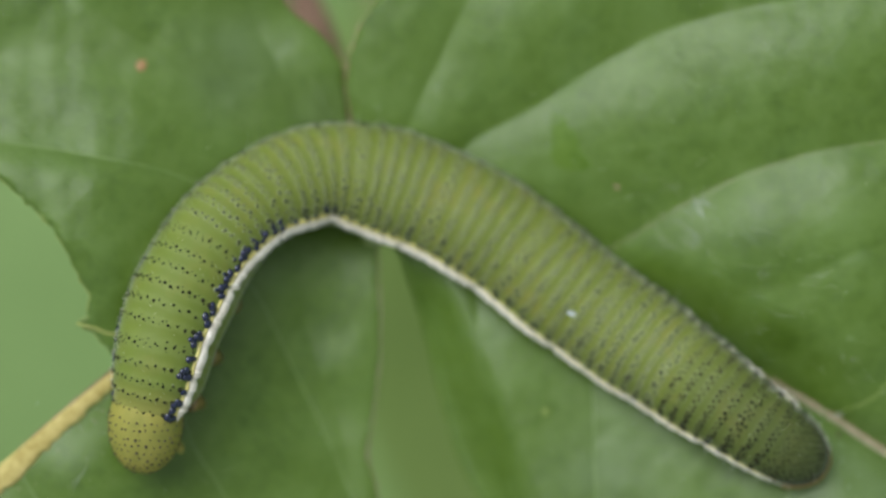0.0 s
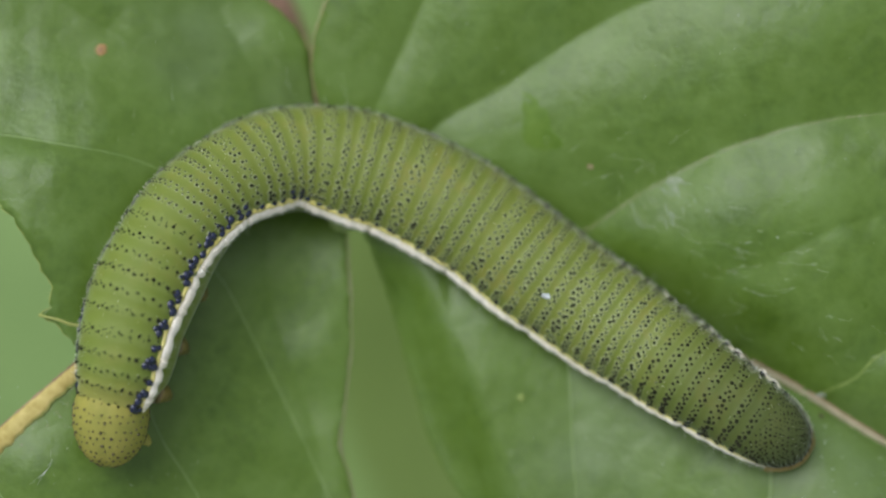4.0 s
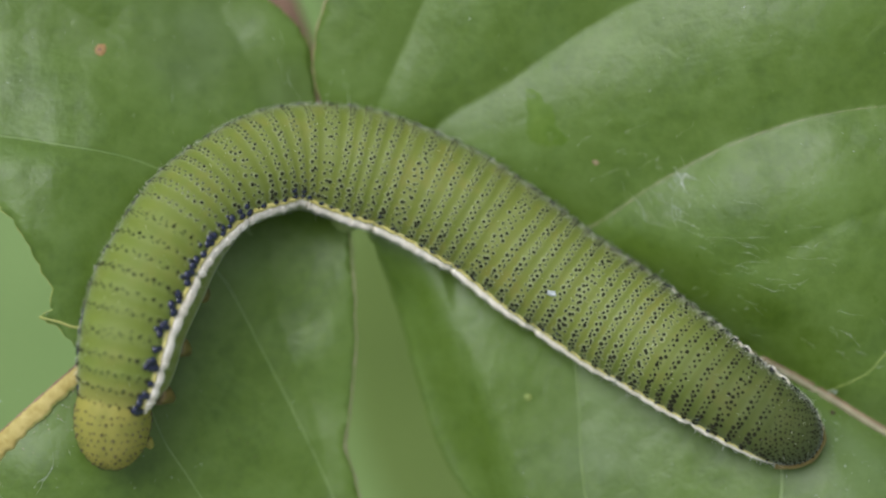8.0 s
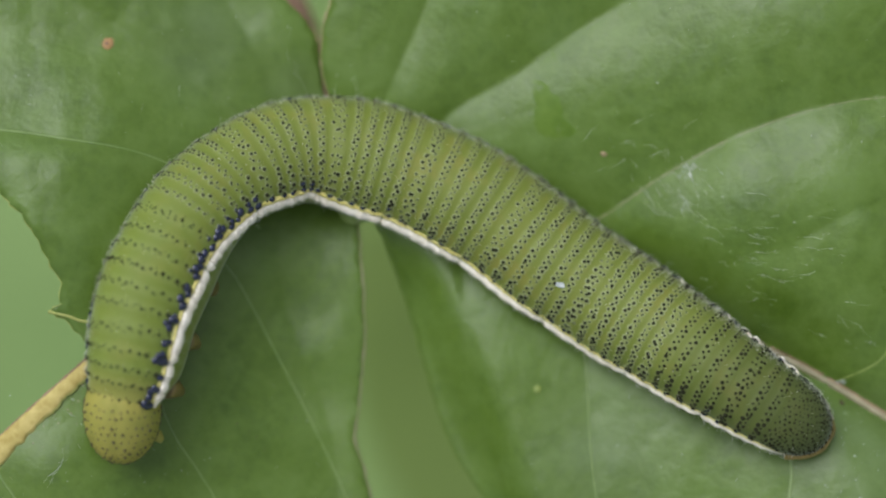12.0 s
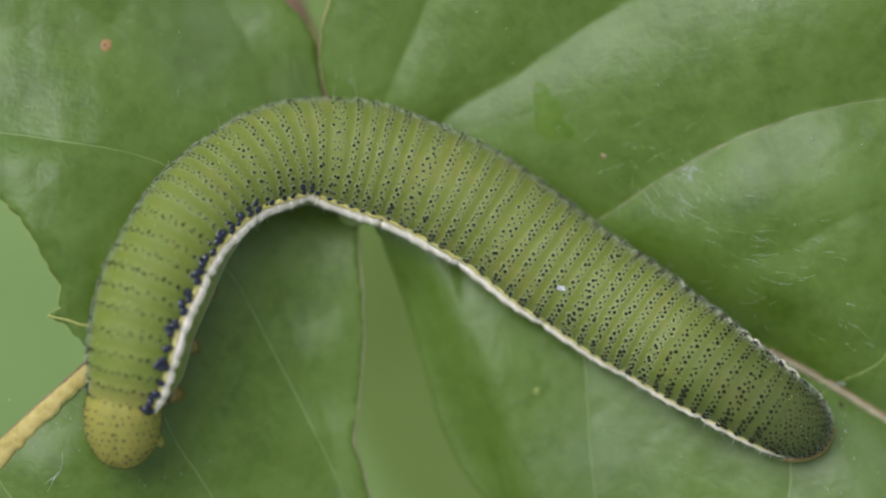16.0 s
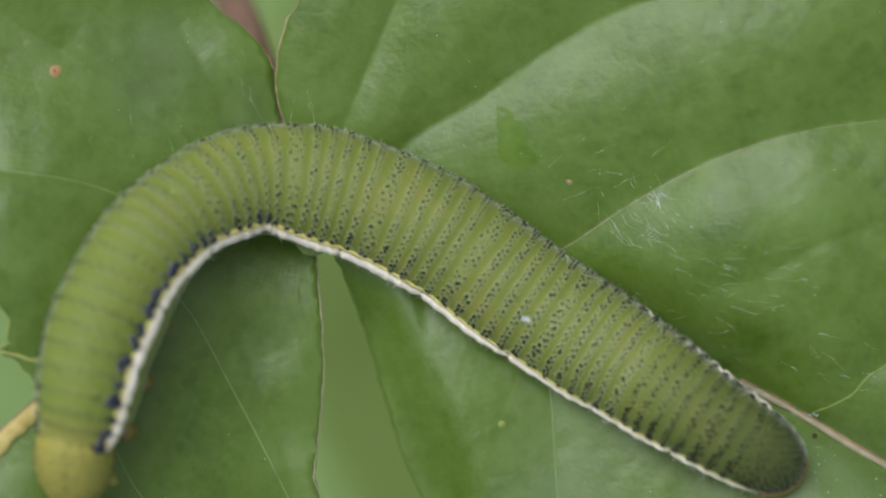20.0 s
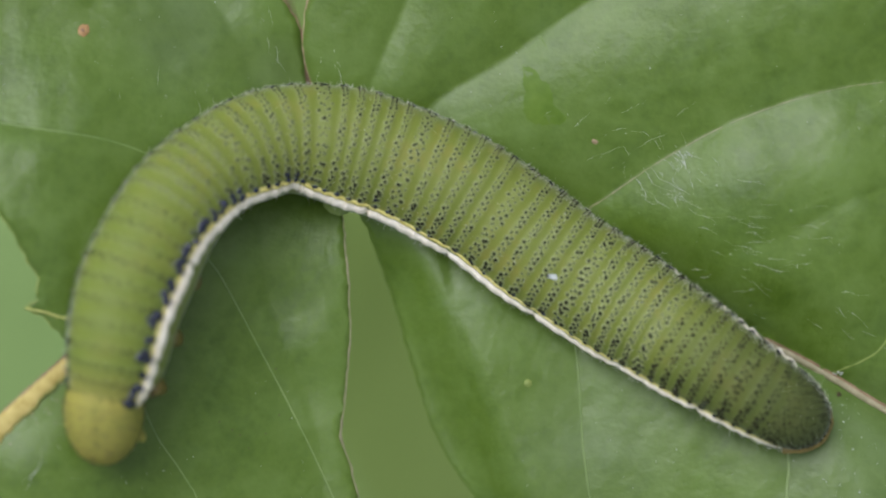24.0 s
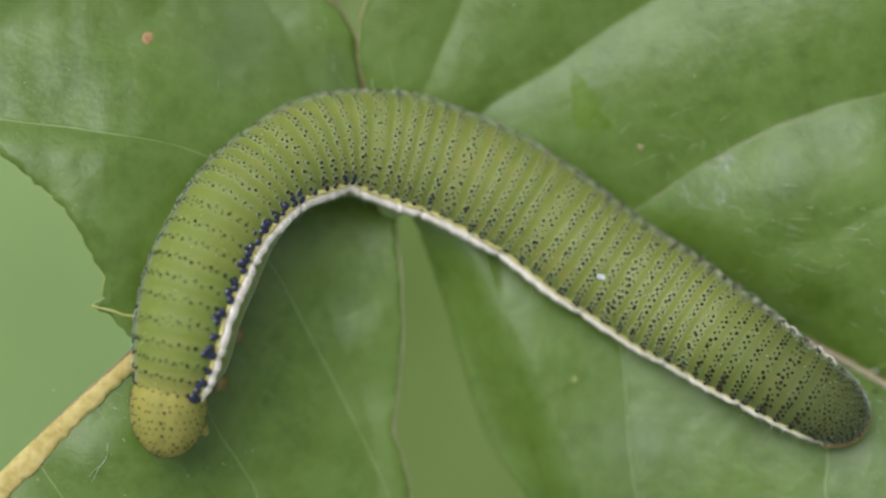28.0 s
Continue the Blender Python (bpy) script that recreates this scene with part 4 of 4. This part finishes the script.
blot("leaf_spot", -17.28, 9.5, height_a, [(0, 0.3), (0.8, 0.36), (1.5, 0.3), (3, 0.29), (3.9, 0.36), (4.6, 0.38)], M_SPOT, blade_a, "rusty orange spot")
blot("leaf_spot", -17.3, 9.47, height_a, [(0, 0.13), (2, 0.17), (4, 0.14)], M_SCAR, blade_a, "brown middle of the rusty spot", 0.06, 0.03)
blot("leaf_spot", 8.36, 3.9, height_b, [(0, 0.2), (1.2, 0.12), (2.5, 0.2), (4, 0.1), (5, 0.16)], M_MARGIN, blade_b, "tiny rusty speck")
blot("leaf_spot", 5.0, -8.35, height_b, [(0, 0.2), (2, 0.25), (4, 0.22)], M_FAINT, blade_b, "faint yellow speck")
blot("leaf_spot", 20.75, -8.9, height_b, [(0, 0.14), (2, 0.09), (4, 0.17)], M_HEADDOT, blade_b, "small brown fleck")
blot("scrape_mark", 5.5, 6.2, height_b, [(0, 0.85), (0.61, 0.78), (1.45, 0.99), (1.66, 1.54), (2.05, 2.02), (2.18, 1.39), (2.79, 0.76), (3.6, 0.9), (4.32, 1.5), (4.8, 1.62), (5.32, 2.1), (5.62, 2.15), (5.77, 0.98)], M_SCRAPE, blade_b, "fresh green scraped patch", 0.008, 0.008, 0.06)
for line in ([(5.64, 9.24), (6.0, 8.55), (6.26, 7.76)], [(7.78, 9.05), (8.4, 8.3), (8.93, 7.29)]):
    vein(smooth_line(line, 0.2), height_b, blade_b, 0.05, 0.02, M_SCRAPE, "fine_vein", "thin dark cross vein", -0.022)


def threads(name, count, cx, cy, sx, sy, heading, long, height, seed, label, thin=0.0024):
    """Loose silk strands lying over the blade, each a little arched."""
    rg = np.random.RandomState(seed)
    V, Fs = [], []
    for _ in range(count):
        x, y = cx + rg.normal(0, sx), cy + rg.normal(0, sy)
        off, n, bend = rg.normal(0, 0.22), long * rg.uniform(0.25, 1.0) ** 1.5 * 1.6, rg.normal(0, 0.35)
        t = np.linspace(0, 1, 15)
        px, py = np.full(15, x), np.full(15, y)
        for k in range(1, 15):
            ang = heading(py[k - 1]) + off + bend * t[k] + 0.25 * np.sin(9 * t[k] + 40 * off)
            px[k], py[k] = px[k - 1] + np.cos(ang) * n / 14, py[k - 1] + np.sin(ang) * n / 14
        pz = height(px, py) + 0.03 + 0.15 * rg.rand() * np.sin(np.pi * t)
        # thicker near one point: a glint of light built into the strand's shape
        glint = rg.uniform(0.1, 0.9)
        v, f = tube(np.column_stack([px, py, pz]), thin * rg.uniform(0.5, 1.0) * (0.7 + 1.9 * np.exp(-((t - glint) / 0.16) ** 2)), 4)
        o = sum(len(q) for q in V)
        V.append(v)
        Fs += [[i + o for i in q] for q in f]
    return tagged(part(name, np.vstack(V), Fs, M_SILK, None, "", at=(cx, cy, float(height(cx, cy)))), label, "silk", kind="stuff")


fan = lambda y: -0.08 - 0.95 * float(step01(y, -0.6, 2.6))
threads("silk_threads", 34, 11.9, 2.3, 1.2, 0.85, fan, 1.15, height_b, 51, "loose white silk strands on the leaf", 0.003)
threads("silk_threads", 44, 15.8, -1.8, 2.2, 1.4, lambda y: -0.22, 1.25, height_b, 52, "loose white silk strands on the leaf")
threads("silk_threads", 14, 20.0, -5.5, 1.6, 1.0, lambda y: -0.4, 1.0, height_b, 53, "loose white silk strands on the leaf")
threads("silk_threads", 11, 12.55, 3.3, 0.3, 0.16, lambda y: -0.95, 0.8, height_b, 60, "loose white silk strands on the leaf", 0.008)
threads("silk_threads", 10, 10.5, 4.6, 1.8, 0.9, lambda y: 0.3, 1.0, height_b, 57, "loose white silk strands on the leaf")
threads("silk_threads", 12, -8.2, 7.6, 0.8, 1.5, lambda y: -1.35, 0.8, height_a, 54, "loose white silk strands on the leaf")
threads("silk_threads", 9, -4.8, 7.6, 0.5, 0.8, lambda y: -1.2, 0.9, height_b, 55, "loose white silk strands on the leaf")
threads("silk_threads", 7, -12.8, 6.2, 1.6, 1.2, lambda y: -1.4, 0.8, height_a, 58, "loose white silk strands on the leaf")
threads("silk_threads", 2, -19.6, -13.2, 0.45, 0.35, lambda y: 0.62, 1.7, height_a, 56, "loose white silk strands on the leaf", 0.004)
threads("silk_threads", 10, -18.7, -10.2, 0.5, 0.8, lambda y: -0.45, 0.4, height_a, 59, "loose white silk strands on the leaf", 0.004)
rg = np.random.RandomState(61)
for hgt, blade_, cnt, x0, x1, y0, y1, lab in ((height_b, blade_b, 120, 0, 26, -2, 14, "tiny pale specks"), (height_a, blade_a, 60, -25, -7, 4, 14, "tiny pale specks"),
                                             (height_b, blade_b, 60, 4, 24, -15, -8, "tiny pale specks"), (height_a, blade_a, 70, -22, -5, -15, -8, "tiny pale specks")):
    x, y = rg.uniform(x0, x1, cnt), rg.uniform(y0, y1, cnt)
    if hgt is height_b:
        ok = (signed(x, y, MIDRIB_B) < -0.5) if y0 > -5 else (y < -8)
        x, y = x[ok], y[ok]
    P = np.column_stack([x, y, hgt(x, y)])
    scatter("pale_specks", P, np.tile((0.0, 0.0, 1.0), (len(P), 1)), rg.choice([0.014, 0.022, 0.036], len(P), p=[0.65, 0.28, 0.07]), M_FLAKE, blade_, lab, 5)

rg = np.random.RandomState(62)
x = np.r_[rg.normal(20.75, 0.16, 9), rg.uniform(19.6, 25.0, 60)]
y = np.r_[rg.normal(-7.95, 0.1, 9), rg.uniform(-14.0, -9.0, 60)]
ok = signed(x, y, MIDRIB_B) > -0.5
P = np.column_stack([x, y, height_b(x, y)])[ok]
P[:9, 2] += 0.12
scatter("pale_specks", P, np.tile((0.0, 0.0, 1.0), (len(P), 1)), np.r_[rg.uniform(0.03, 0.065, 9), rg.choice([0.016, 0.026, 0.045], 60, p=[0.55, 0.33, 0.12])][ok], M_FLAKE, blade_b, "white crumbs on and below the midrib", 6, 0.6)

x, y = rg.normal(-9.6, 1.3, 9), rg.normal(-11.0, 1.5, 9)
scatter("dark_specks", np.column_stack([x, y, height_a(x, y)]), np.tile((0.0, 0.0, 1.0), (9, 1)), rg.uniform(0.025, 0.055, 9), M_HEADDOT, blade_a, "scattered dark crumbs", 7, 0.8)

# a white flake stuck on the caterpillar's back
flake_s = arc[int(np.argmin(np.hypot(SPINE[:, 0] - 6.2, SPINE[:, 1] + 2.97)))]
P, Nn = skin(np.array([flake_s] * 7) + np.array([0, 0.3, 0.06, -0.2, -0.24, 0.1, 0.0]), 0.55 + np.array([0, 0.0, 0.05, 0.07, 0.0, -0.06, 0.02]), np.array([0.08, 0.05, 0.1, 0.05, 0.12, 0.07, 0.16]))
FL = [[0, 1, 2], [0, 2, 3], [0, 3, 4], [0, 4, 5], [0, 5, 1], [6, 1, 2], [6, 2, 3], [6, 3, 4], [6, 4, 5], [6, 5, 1]]
tagged(part("skin_flake", P, FL, M_FLAKE, None, "", False, at=P[0]), "tiny white flake stuck to the caterpillar", "debris")
